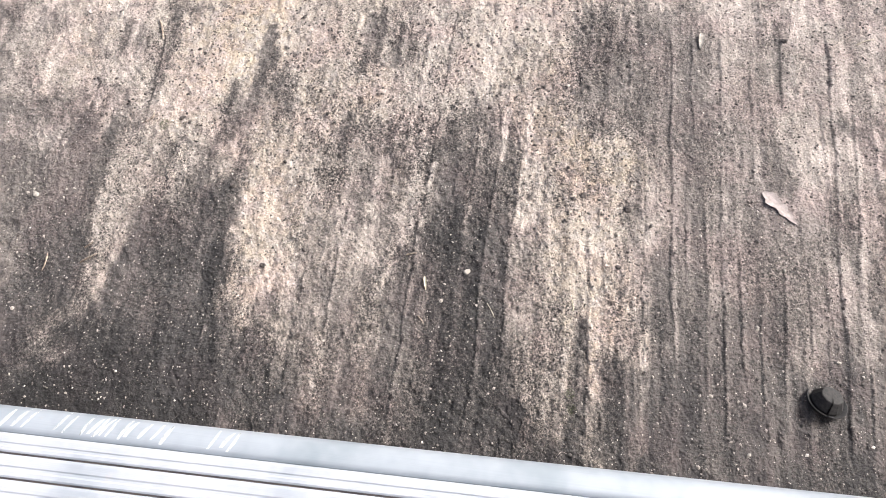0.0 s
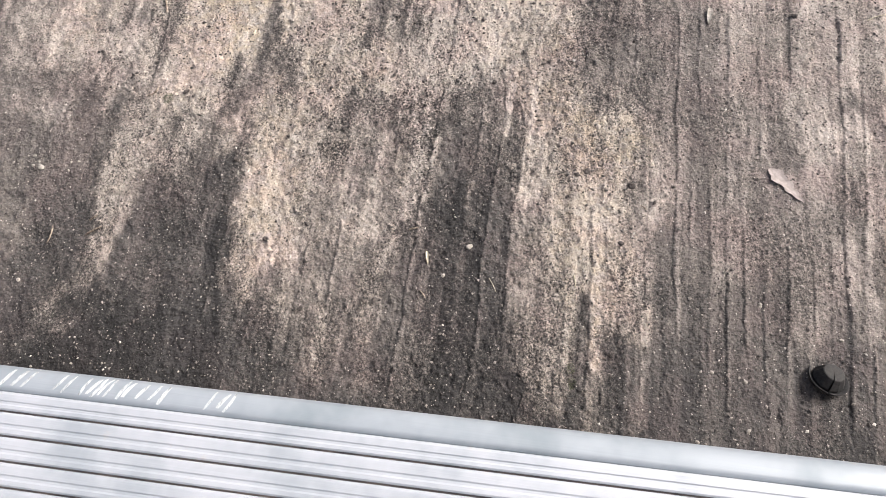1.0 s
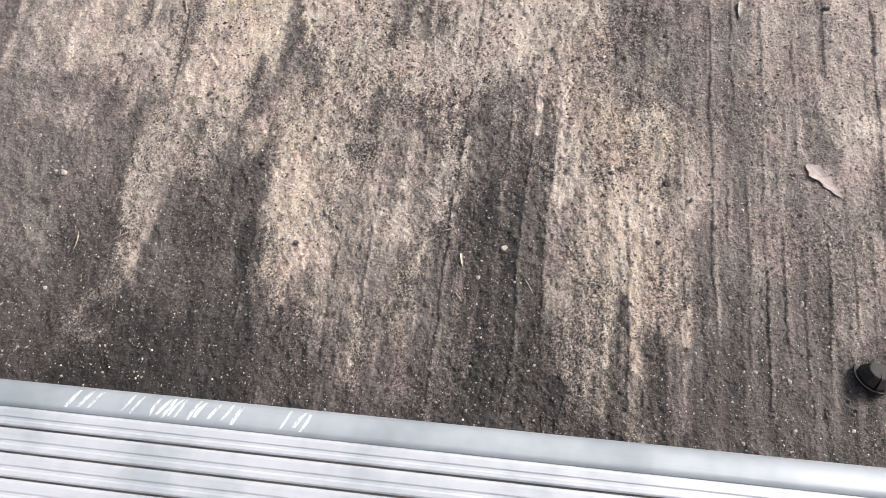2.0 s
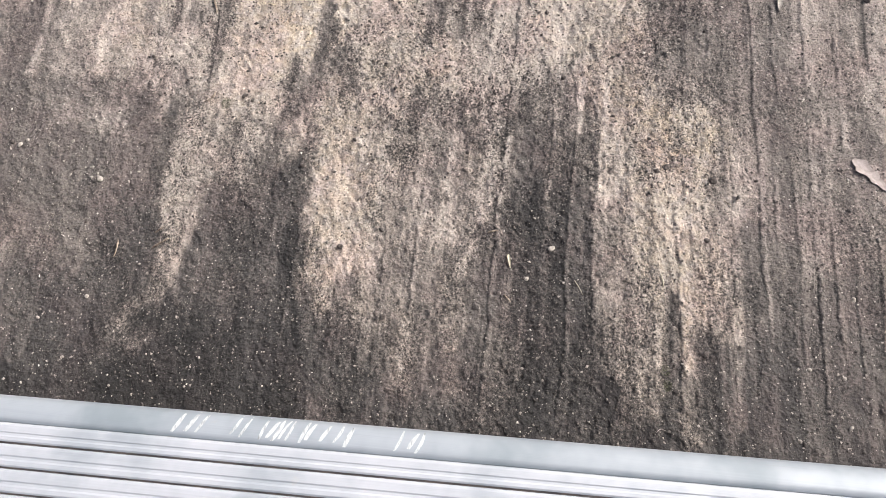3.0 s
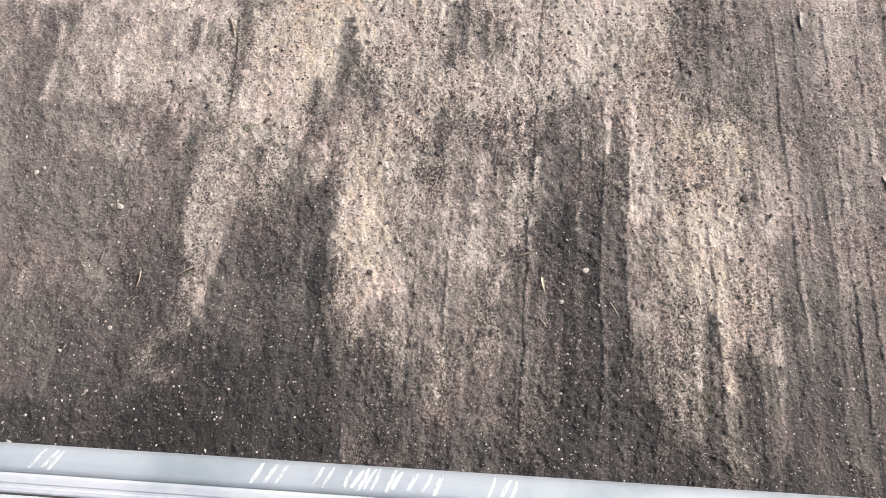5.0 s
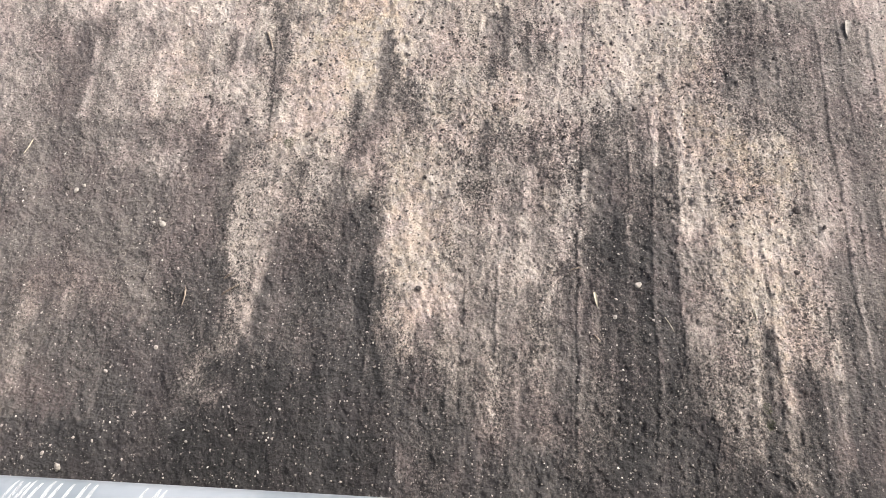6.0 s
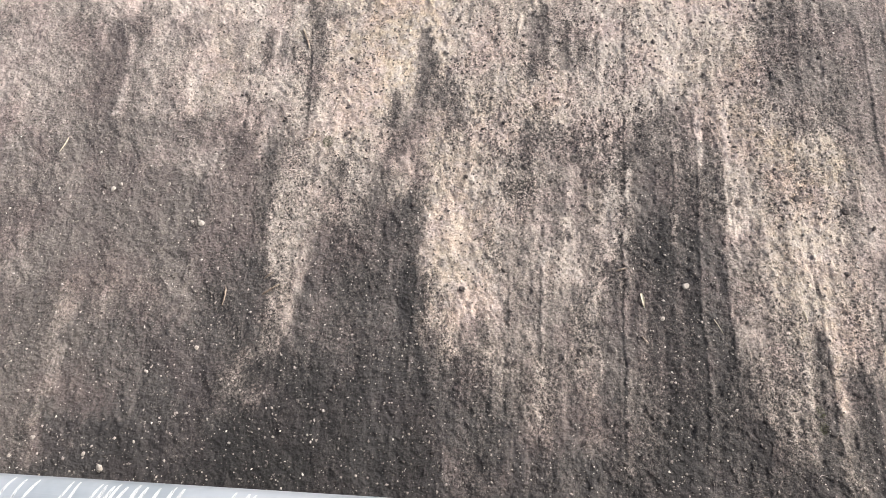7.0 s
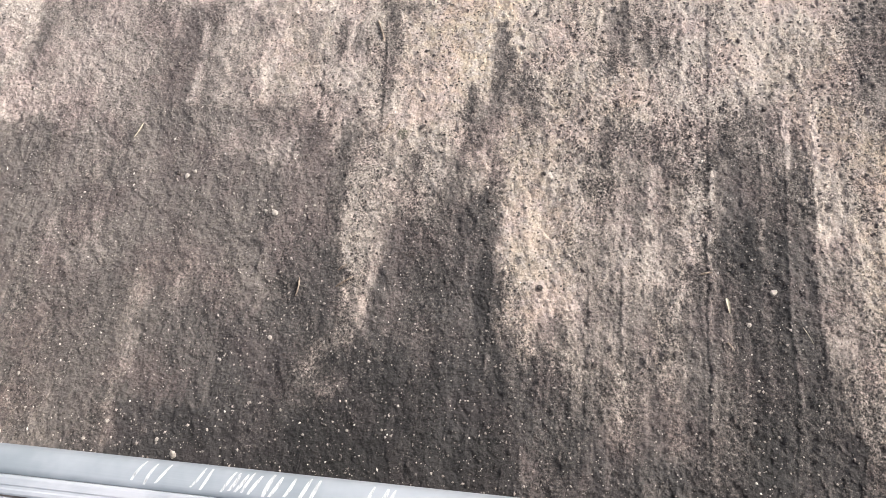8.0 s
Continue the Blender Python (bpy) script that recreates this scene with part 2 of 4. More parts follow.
patch(-1.090, 0.790, 0.038, 0.050, 0.62, 0)
patch(-0.871, 0.713, 0.075, 0.111, 0.84, 0.3)
patch(-0.805, 0.545, 0.056, 0.031, 0.58, 0)
patch(-1.131, 0.341, 0.075, 0.042, 0.42, 0)
patch(-0.994, 0.253, 0.016, 0.064, 0.40, 0.12)
patch(-0.929, 0.294, 0.018, 0.044, 0.40, 0.1)
patch(-1.093, 0.158, 0.092, 0.105, 0.36, 0.1)
patch(-1.115, 0.074, 0.051, 0.038, 0.40, 0.15)
patch(-0.723, 0.156, 0.103, 0.087, 0.18, 0)
patch(-0.871, 0.180, 0.063, 0.071, 0.29, 0)
patch(-0.858, 0.715, 0.164, 0.143, 0.82, 0.1)
patch(-0.564, 0.708, 0.103, 0.114, 0.92, 0.75)
patch(-0.392, 0.719, 0.065, 0.089, 0.82, 0.35)
patch(-0.264, 0.727, 0.088, 0.100, 0.58, 0.1)
patch(-0.072, 0.740, 0.108, 0.110, 0.88, 0.3)
patch(-0.004, 0.643, 0.058, 0.092, 0.82, 0.55)
patch(0.190, 0.700, 0.119, 0.181, 0.51, 0)
patch(0.418, 0.716, 0.118, 0.260, 0.64, 0)
patch(-0.832, 0.470, 0.166, 0.121, 0.36, 0)
patch(-0.895, 0.578, 0.121, 0.040, 0.44, 0.05)
patch(-0.682, 0.594, 0.025, 0.107, 0.72, 0.1)
patch(-0.633, 0.620, 0.051, 0.074, 0.6, 0.2)
patch(-0.558, 0.569, 0.034, 0.060, 0.74, 0.3)
patch(-0.489, 0.613, 0.020, 0.045, 0.6, 0)
patch(-0.451, 0.654, 0.017, 0.034, 0.58, 0.1)
patch(-0.606, 0.494, 0.029, 0.047, 0.4, 0)
patch(-0.550, 0.488, 0.029, 0.047, 0.6, 0.1)
patch(-0.505, 0.502, 0.014, 0.026, 0.82, 0.5)
patch(-0.318, 0.643, 0.101, 0.061, 0.8, 0.4)
patch(-0.269, 0.532, 0.046, 0.026, 0.48, 0)
patch(-0.407, 0.433, 0.055, 0.147, 0.78, 0.42)
patch(-0.366, 0.295, 0.047, 0.031, 0.8, 0.4)
patch(-0.293, 0.414, 0.084, 0.138, 0.68, 0.2)
patch(-0.204, 0.413, 0.030, 0.156, 0.68, 0.1)
patch(-0.092, 0.573, 0.045, 0.078, 0.6, 0)
patch(-0.078, 0.387, 0.043, 0.150, 0.38, 0)
patch(-0.076, 0.183, 0.037, 0.117, 0.2, 0)
patch(0.010, 0.225, 0.027, 0.103, 0.39, 0.15)
patch(-0.002, 0.413, 0.025, 0.147, 0.62, 0.15)
patch(0.027, 0.463, 0.021, 0.071, 0.76, 0.4)
patch(0.090, 0.468, 0.041, 0.166, 0.8, 0.5)
patch(0.124, 0.569, 0.034, 0.056, 0.82, 0.5)
patch(0.072, 0.348, 0.036, 0.078, 0.8, 0.5)
patch(0.130, 0.295, 0.042, 0.062, 0.76, 0.4)
patch(0.115, 0.190, 0.016, 0.076, 0.58, 0.3)
patch(0.052, 0.230, 0.017, 0.079, 0.56, 0.2)
patch(0.186, 0.413, 0.028, 0.180, 0.59, 0.12)
patch(0.238, 0.539, 0.025, 0.039, 0.66, 0.4)
patch(0.286, 0.486, 0.024, 0.235, 0.53, 0)
patch(0.406, 0.408, 0.087, 0.139, 0.48, 0)
patch(0.288, 0.248, 0.153, 0.078, 0.34, 0)
patch(0.286, 0.151, 0.151, 0.036, 0.22, 0)
patch(0.157, 0.150, 0.087, 0.044, 0.25, 0.1)
patch(0.427, 0.204, 0.055, 0.096, 0.30, 0)
patch(-0.520, 0.298, 0.080, 0.135, 0.28, 0)
patch(-0.737, 0.248, 0.060, 0.143, 0.29, 0)
patch(-0.384, 0.223, 0.038, 0.033, 0.29, 0)
patch(-0.267, 0.236, 0.070, 0.042, 0.42, 0.1)
patch(-0.280, 0.172, 0.028, 0.020, 0.36, 0.1)
patch(-0.537, 0.147, 0.140, 0.052, 0.2, 0)
patch(-0.387, 0.131, 0.082, 0.043, 0.24, 0.1)
patch(-0.180, 0.163, 0.059, 0.054, 0.27, 0)
patch(-0.171, 0.315, 0.021, 0.052, 0.42, 0.1)
patch(0.109, 0.236, 0.011, 0.111, 0.5, 0.3)
patch(-0.501, 0.806, 0.044, 0.114, 1.0, 1.0)
patch(-0.637, 0.488, 0.054, 0.083, 0.62, 0.2)
# film next to the step, darkened further by painted shade
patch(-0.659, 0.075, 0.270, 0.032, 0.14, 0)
patch(-1.316, 0.750, 0.015, 0.075, 0.58, 0, 0.4)
patch(-1.123, 0.649, 0.042, 0.063, 0.44, 0, 0.5)
patch(-1.041, 0.585, 0.120, 0.060, 0.37, 0, 0.2)
patch(-1.020, 0.713, 0.039, 0.119, 0.46, 0, 0.35)
patch(-0.846, 0.558, 0.071, 0.031, 0.5, 0)
patch(-0.154, 0.379, 0.016, 0.138, 0.5, 0.05)
patch(-0.045, 0.439, 0.015, 0.181, 0.36, 0.05)
patch(-0.008, 0.425, 0.017, 0.187, 0.56, 0.1)
patch(0.037, 0.437, 0.025, 0.179, 0.78, 0.3)
patch(-0.096, 0.426, 0.026, 0.160, 0.38, 0)
patch(-0.692, 0.530, 0.011, 0.130, 0.74, 0.2)
patch(-0.660, 0.470, 0.009, 0.120, 0.70, 0.2)
patch(-0.678, 0.360, 0.016, 0.085, 0.64, 0.2, 0.05)
patch(-0.699, 0.250, 0.008, 0.055, 0.48, 0.1, 0.12)
patch(-0.466, 0.340, 0.016, 0.150, 0.17, 0.0, -0.24)
patch(-0.410, 0.400, 0.030, 0.120, 0.95, 0.7, -0.20)

def way(points, x_, y_):
    """The distance of each place from a bent line, and how far along it lies."""
    best, share, run = np.full(x_.shape, 9.0), np.zeros(x_.shape), 0.0
    total = sum(math.dist(p, q) for p, q in zip(points, points[1:]))
    for (ax, ay), (bx, by) in zip(points, points[1:]):
        dx, dy = bx - ax, by - ay
        long = math.hypot(dx, dy)
        k = np.clip(((x_ - ax) * dx + (y_ - ay) * dy) / long ** 2, 0, 1)
        d = np.hypot(x_ - ax - k * dx, y_ - ay - k * dy)
        near = d < best
        best, share = np.where(near, d, best), np.where(near, (run + k * long) / total, share)
        run += long
    return best, share


def stain(level, yellow, half, *points):
    """A rubbed or stained stroke with grainy, uneven borders."""
    xs, ys = [p[0] for p in points], [p[1] for p in points]
    r = half * 2.1 + 0.025
    w = window(min(xs) - r, max(xs) + r, min(ys) - r, max(ys) + r)
    d, _ = way(points, gx[w] + 0.38 * (wx[w] - gx[w]), gy[w] + 0.35 * (wy[w] - gy[w]))
    m = np.clip((1.85 - d / (half + 0.002)) / 1.65, 0, 1)
    m = np.clip(m + 3.6 * torn_edge[w] * m * (1 - m), 0, 1)
    m = 0.94 * m * m * (3 - 2 * m)
    crust[w] = crust[w] * (1 - m) + level * m
    ochre[w] = ochre[w] * (1 - m) + yellow * m


stain(0.62, 0.1, 0.0567, (-1.383, 0.760), (-1.360, 0.673))
stain(0.4, 0, 0.0137, (-1.328, 0.814), (-1.318, 0.657))
stain(0.52, 0, 0.0770, (-1.212, 0.792), (-1.196, 0.645))
stain(0.5, 0, 0.0434, (-1.124, 0.795), (-1.105, 0.626))
stain(0.36, 0, 0.0425, (-1.045, 0.785), (-1.030, 0.619))
stain(0.58, 0, 0.0042, (-1.016, 0.774), (-1.005, 0.707))
stain(0.62, 0, 0.0072, (-1.003, 0.678), (-0.999, 0.615))
stain(0.6, 0, 0.0082, (-0.962, 0.697), (-0.955, 0.621))
stain(0.35, 0, 0.0102, (-0.986, 0.690), (-0.971, 0.611))
stain(0.62, 0.35, 0.0563, (-0.878, 0.791), (-0.877, 0.649))
stain(0.62, 0.4, 0.0305, (-0.832, 0.793), (-0.817, 0.698))
stain(0.58, 0.1, 0.0418, (-0.943, 0.801), (-0.926, 0.647))
stain(0.45, 0, 0.0093, (-0.891, 0.793), (-0.895, 0.756))
stain(0.48, 0, 0.0091, (-0.813, 0.788), (-0.812, 0.739))
stain(0.46, 0, 0.0140, (-0.924, 0.658), (-0.909, 0.636))
stain(0.48, 0, 0.0084, (-0.948, 0.801), (-0.944, 0.747))
stain(0.4, 0, 0.0236, (-0.969, 0.578), (-0.882, 0.588), (-0.774, 0.576))
stain(0.33, 0, 0.0188, (-0.774, 0.576), (-0.779, 0.534))
stain(0.78, 0.1, 0.0050, (-0.870, 0.698), (-0.882, 0.654))
stain(0.64, 0, 0.0040, (-0.787, 0.735), (-0.765, 0.590))
stain(0.6, 0.2, 0.0083, (-0.740, 0.539), (-0.741, 0.582), (-0.703, 0.604))
stain(0.32, 0, 0.0220, (-0.712, 0.556), (-0.714, 0.538))
stain(0.68, 0.2, 0.0257, (-0.709, 0.785), (-0.693, 0.670))
stain(0.64, 0.2, 0.0200, (-0.680, 0.553), (-0.677, 0.502))
stain(0.45, 0, 0.0080, (-0.759, 0.777), (-0.759, 0.715))
stain(0.46, 0, 0.0079, (-0.729, 0.763), (-0.729, 0.723))
stain(0.42, 0, 0.0089, (-0.680, 0.823), (-0.674, 0.705), (-0.664, 0.617))
stain(0.62, 0.5, 0.0137, (-0.642, 0.800), (-0.641, 0.706))
stain(0.37, 0, 0.0149, (-0.635, 0.662), (-0.635, 0.608))
stain(0.35, 0, 0.0098, (-0.604, 0.539), (-0.604, 0.495))
stain(0.37, 0, 0.0108, (-0.621, 0.567), (-0.632, 0.550))
stain(0.62, 0.2, 0.0113, (-0.651, 0.661), (-0.647, 0.544))
stain(0.8, 0.9, 0.0500, (-0.547, 0.827), (-0.548, 0.699))
stain(0.72, 0.5, 0.0374, (-0.604, 0.697), (-0.598, 0.578))
stain(0.36, 0, 0.0104, (-0.490, 0.794), (-0.487, 0.680), (-0.489, 0.590))
stain(0.38, 0, 0.0117, (-0.456, 0.682), (-0.463, 0.612))
stain(0.4, 0, 0.0116, (-0.438, 0.656), (-0.423, 0.597))
stain(0.4, 0, 0.0094, (-0.412, 0.564), (-0.403, 0.529))
stain(0.42, 0, 0.0118, (-0.524, 0.662), (-0.525, 0.609))
stain(0.37, 0, 0.0152, (-0.501, 0.621), (-0.515, 0.558), (-0.535, 0.520))
stain(0.64, 0.3, 0.0139, (-0.513, 0.528), (-0.513, 0.480))
stain(0.34, 0, 0.0155, (-0.541, 0.482), (-0.540, 0.399))
stain(0.3, 0, 0.0234, (-0.494, 0.439), (-0.492, 0.385))
stain(0.66, 0.5, 0.0177, (-0.463, 0.618), (-0.463, 0.566))
stain(0.7, 0.6, 0.0375, (-0.422, 0.549), (-0.414, 0.427))
stain(0.69, 0.55, 0.0374, (-0.410, 0.427), (-0.401, 0.307))
stain(0.6, 0.4, 0.0187, (-0.435, 0.288), (-0.416, 0.248))
stain(0.42, 0.05, 0.0183, (-0.379, 0.267), (-0.357, 0.274))
stain(0.58, 0.3, 0.0106, (-0.346, 0.280), (-0.346, 0.264))
stain(0.64, 0.75, 0.0294, (-0.286, 0.690), (-0.290, 0.653))
stain(0.62, 0.7, 0.0228, (-0.377, 0.664), (-0.370, 0.638))
stain(0.68, 0.3, 0.0732, (-0.353, 0.822), (-0.349, 0.720))
stain(0.68, 0.1, 0.0488, (-0.208, 0.827), (-0.209, 0.663))
stain(0.4, 0, 0.0055, (-0.311, 0.823), (-0.309, 0.700))
stain(0.41, 0, 0.0046, (-0.293, 0.848), (-0.292, 0.728))
stain(0.38, 0, 0.0054, (-0.255, 0.814), (-0.261, 0.722))
stain(0.44, 0, 0.0053, (-0.234, 0.792), (-0.235, 0.731))
stain(0.42, 0, 0.0056, (-0.473, 0.748), (-0.472, 0.703))
stain(0.42, 0, 0.0077, (-0.312, 0.614), (-0.318, 0.541))
stain(0.46, 0, 0.0076, (-0.285, 0.612), (-0.287, 0.577))
stain(0.47, 0, 0.0083, (-0.241, 0.605), (-0.246, 0.546))
stain(0.5, 0, 0.0117, (-0.269, 0.598), (-0.271, 0.540))
stain(0.44, 0, 0.0193, (-0.226, 0.514), (-0.232, 0.406))
stain(0.44, 0, 0.0162, (-0.274, 0.501), (-0.281, 0.411))
stain(0.52, 0.2, 0.0164, (-0.324, 0.507), (-0.321, 0.399))
stain(0.56, 0.3, 0.0128, (-0.218, 0.506), (-0.221, 0.451))
stain(0.5, 0.15, 0.0203, (-0.319, 0.373), (-0.322, 0.266))
stain(0.54, 0.2, 0.0201, (-0.272, 0.377), (-0.272, 0.295))
stain(0.4, 0, 0.0106, (-0.241, 0.338), (-0.248, 0.243))
stain(0.54, 0.1, 0.0123, (-0.214, 0.408), (-0.205, 0.309), (-0.206, 0.232))
stain(0.52, 0.25, 0.0165, (-0.352, 0.248), (-0.328, 0.220))
stain(0.5, 0, 0.0322, (-0.106, 0.613), (-0.109, 0.555))
stain(0.37, 0, 0.0316, (-0.109, 0.550), (-0.110, 0.451))
stain(0.27, 0, 0.0304, (-0.110, 0.451), (-0.108, 0.416))
stain(0.25, 0, 0.0344, (-0.097, 0.417), (-0.094, 0.259))
stain(0.22, 0, 0.0321, (-0.092, 0.244), (-0.093, 0.105))
stain(0.3, 0, 0.0137, (-0.150, 0.413), (-0.151, 0.253))
stain(0.34, 0, 0.0121, (-0.181, 0.377), (-0.185, 0.234))
stain(0.33, 0, 0.0111, (-0.130, 0.540), (-0.134, 0.431))
stain(0.36, 0, 0.0098, (-0.136, 0.611), (-0.138, 0.539))
stain(0.48, 0.15, 0.0215, (-0.283, 0.180), (-0.275, 0.149))
stain(0.48, 0.1, 0.0171, (-0.223, 0.201), (-0.218, 0.138))
stain(0.46, 0.1, 0.0084, (-0.166, 0.207), (-0.171, 0.102))
stain(0.27, 0, 0.0157, (-0.247, 0.184), (-0.247, 0.087))
stain(0.25, 0, 0.0366, (-0.384, 0.169), (-0.371, 0.079))
stain(0.36, 0.1, 0.0059, (-0.406, 0.141), (-0.403, 0.078))
stain(0.36, 0, 0.0077, (-0.437, 0.263), (-0.427, 0.194))
stain(0.52, 0.15, 0.0097, (-0.135, 0.196), (-0.144, 0.146))
stain(0.7, 0.8, 0.0360, (-0.011, 0.725), (-0.010, 0.684))
stain(0.7, 0.8, 0.0197, (0.036, 0.759), (0.017, 0.726))
stain(0.43, 0, 0.0177, (0.018, 0.685), (0.012, 0.660))
stain(0.66, 0.5, 0.0314, (0.033, 0.636), (0.033, 0.551))
stain(0.42, 0, 0.0282, (0.089, 0.837), (0.075, 0.698))
stain(0.66, 0.3, 0.0233, (0.005, 0.586), (0.001, 0.459))
stain(0.56, 0.4, 0.0136, (0.046, 0.533), (0.040, 0.437))
stain(0.48, 0.2, 0.0218, (0.005, 0.409), (0.001, 0.283))
stain(0.7, 0.6, 0.0110, (0.046, 0.454), (0.041, 0.302))
stain(0.46, 0.1, 0.0232, (0.005, 0.254), (0.003, 0.169))
stain(0.22, 0, 0.0092, (-0.005, 0.162), (-0.004, 0.122))
stain(0.36, 0, 0.0195, (-0.042, 0.264), (-0.047, 0.111))
stain(0.5, 0.2, 0.0109, (-0.988, 0.316), (-0.988, 0.244))
stain(0.44, 0.1, 0.0087, (-0.980, 0.211), (-0.981, 0.157))
stain(0.42, 0, 0.0093, (-1.196, 0.252), (-1.182, 0.207))
stain(0.5, 0, 0.0045, (-0.931, 0.307), (-0.931, 0.263))
stain(0.44, 0, 0.0044, (-0.884, 0.320), (-0.886, 0.287))
stain(0.58, 0.2, 0.0203, (-0.642, 0.372), (-0.653, 0.318), (-0.660, 0.270))
stain(0.46, 0.1, 0.0090, (-0.670, 0.266), (-0.670, 0.215))
stain(0.42, 0, 0.0127, (-0.674, 0.175), (-0.686, 0.164))
stain(0.4, 0.1, 0.0103, (-1.000, 0.167), (-0.978, 0.059))
stain(0.26, 0, 0.0119, (-0.700, 0.332), (-0.699, 0.246))
stain(0.2, 0, 0.0351, (-0.563, 0.150), (-0.548, 0.093))
stain(0.24, 0, 0.0192, (-0.675, 0.200), (-0.650, 0.194))
stain(0.36, 0, 0.0353, (-1.055, 0.203), (-1.044, 0.122))
stain(0.25, 0, 0.0492, (-0.811, 0.178), (-0.776, 0.104))
stain(0.29, 0, 0.0257, (-0.880, 0.246), (-0.879, 0.179))
stain(0.4, 0.1, 0.0122, (-1.215, 0.519), (-1.193, 0.436))
stain(0.28, 0, 0.0232, (-0.602, 0.419), (-0.613, 0.336))
stain(0.28, 0, 0.0113, (-0.624, 0.335), (-0.633, 0.264))
stain(0.52, 0.15, 0.0165, (-0.616, 0.497), (-0.618, 0.457))
stain(0.28, 0, 0.0125, (-0.712, 0.358), (-0.704, 0.252))
stain(0.23, 0, 0.0414, (-0.386, 0.152), (-0.372, 0.130))
stain(0.33, 0, 0.0286, (-0.168, 0.179), (-0.167, 0.124))
stain(0.26, 0, 0.0375, (-0.052, 0.202), (-0.042, 0.125))
stain(0.34, 0, 0.0288, (0.250, 0.178), (0.257, 0.135))
stain(0.27, 0, 0.0370, (-0.074, 0.389), (-0.049, 0.218))
stain(0.4, 0.05, 0.0392, (-0.290, 0.292), (-0.275, 0.199))
stain(0.35, 0, 0.0331, (-0.170, 0.288), (-0.151, 0.173))
stain(0.5, 0.2, 0.0119, (-0.304, 0.273), (-0.286, 0.173))
stain(0.5, 0.2, 0.0102, (-0.241, 0.307), (-0.221, 0.197))
stain(0.64, 0.85, 0.0296, (0.072, 0.584), (0.092, 0.530))
stain(0.62, 0.8, 0.0222, (0.150, 0.581), (0.147, 0.540))
stain(0.6, 0.7, 0.0288, (0.006, 0.637), (0.017, 0.606))
stain(0.62, 0.3, 0.0375, (-0.022, 0.748), (-0.017, 0.690))
stain(0.42, 0, 0.0243, (0.077, 0.802), (0.097, 0.694))
stain(0.44, 0, 0.0144, (0.075, 0.675), (0.103, 0.618))
stain(0.41, 0, 0.0548, (0.179, 0.809), (0.191, 0.642))
stain(0.4, 0, 0.0362, (0.243, 0.813), (0.243, 0.700))
stain(0.39, 0, 0.0295, (0.247, 0.689), (0.247, 0.564))
stain(0.4, 0, 0.0330, (0.235, 0.534), (0.235, 0.403))
stain(0.5, 0.1, 0.0318, (0.332, 0.796), (0.327, 0.643))
stain(0.46, 0, 0.0364, (0.326, 0.602), (0.321, 0.430))
stain(0.39, 0, 0.0107, (0.366, 0.605), (0.369, 0.535))
stain(0.42, 0, 0.0071, (0.385, 0.847), (0.377, 0.699))
stain(0.4, 0, 0.0164, (0.464, 0.654), (0.483, 0.641))
stain(0.58, 0.1, 0.0208, (0.477, 0.829), (0.507, 0.831))
stain(0.58, 0, 0.0140, (0.493, 0.530), (0.478, 0.438))
stain(0.48, 0, 0.0232, (0.407, 0.457), (0.395, 0.369))
stain(0.5, 0.1, 0.0223, (0.435, 0.781), (0.418, 0.630))
stain(0.66, 0.6, 0.0107, (0.058, 0.412), (0.058, 0.314), (0.064, 0.216))
stain(0.76, 0.7, 0.0073, (0.097, 0.380), (0.101, 0.285), (0.103, 0.197))
stain(0.62, 0.5, 0.0193, (0.126, 0.383), (0.126, 0.280))
stain(0.5, 0.15, 0.0336, (0.013, 0.309), (0.035, 0.236))
stain(0.5, 0.2, 0.0107, (0.053, 0.199), (0.053, 0.138))
stain(0.64, 0.3, 0.0054, (0.172, 0.289), (0.171, 0.237))
stain(0.5, 0.1, 0.0037, (0.170, 0.213), (0.172, 0.128))
stain(0.2, 0, 0.0107, (-0.003, 0.168), (-0.001, 0.134))
stain(0.33, 0, 0.0071, (0.080, 0.291), (0.082, 0.187))
stain(0.3, 0, 0.0045, (0.092, 0.204), (0.091, 0.128))
stain(0.46, 0.3, 0.0090, (0.103, 0.174), (0.105, 0.115))
stain(0.3, 0, 0.0227, (0.132, 0.224), (0.136, 0.134))
stain(0.29, 0, 0.0340, (0.214, 0.219), (0.222, 0.131))
stain(0.37, 0, 0.0207, (0.196, 0.399), (0.202, 0.281))
stain(0.31, 0, 0.0294, (0.280, 0.242), (0.285, 0.132))
stain(0.33, 0, 0.0296, (0.340, 0.297), (0.341, 0.146))
stain(0.48, 0.05, 0.0209, (0.397, 0.353), (0.386, 0.271))
stain(0.33, 0, 0.0277, (0.397, 0.168), (0.394, 0.126))
stain(0.48, 0, 0.0104, (0.469, 0.377), (0.464, 0.280))
stain(0.92, 0.1, 0.0024, (-0.048, 0.646), (-0.054, 0.602), (-0.053, 0.554))
stain(0.86, 0.1, 0.0026, (-0.198, 0.771), (-0.203, 0.643))
stain(0.84, 0.1, 0.0024, (-0.160, 0.538), (-0.164, 0.491))
stain(0.78, 0.1, 0.0024, (-0.013, 0.643), (-0.016, 0.575))
stain(0.48, 0, 0.0023, (-0.094, 0.469), (-0.095, 0.418))
stain(0.8, 0.3, 0.0023, (0.170, 0.277), (0.170, 0.241))
stain(0.7, 0.2, 0.0023, (0.062, 0.264), (0.063, 0.200))


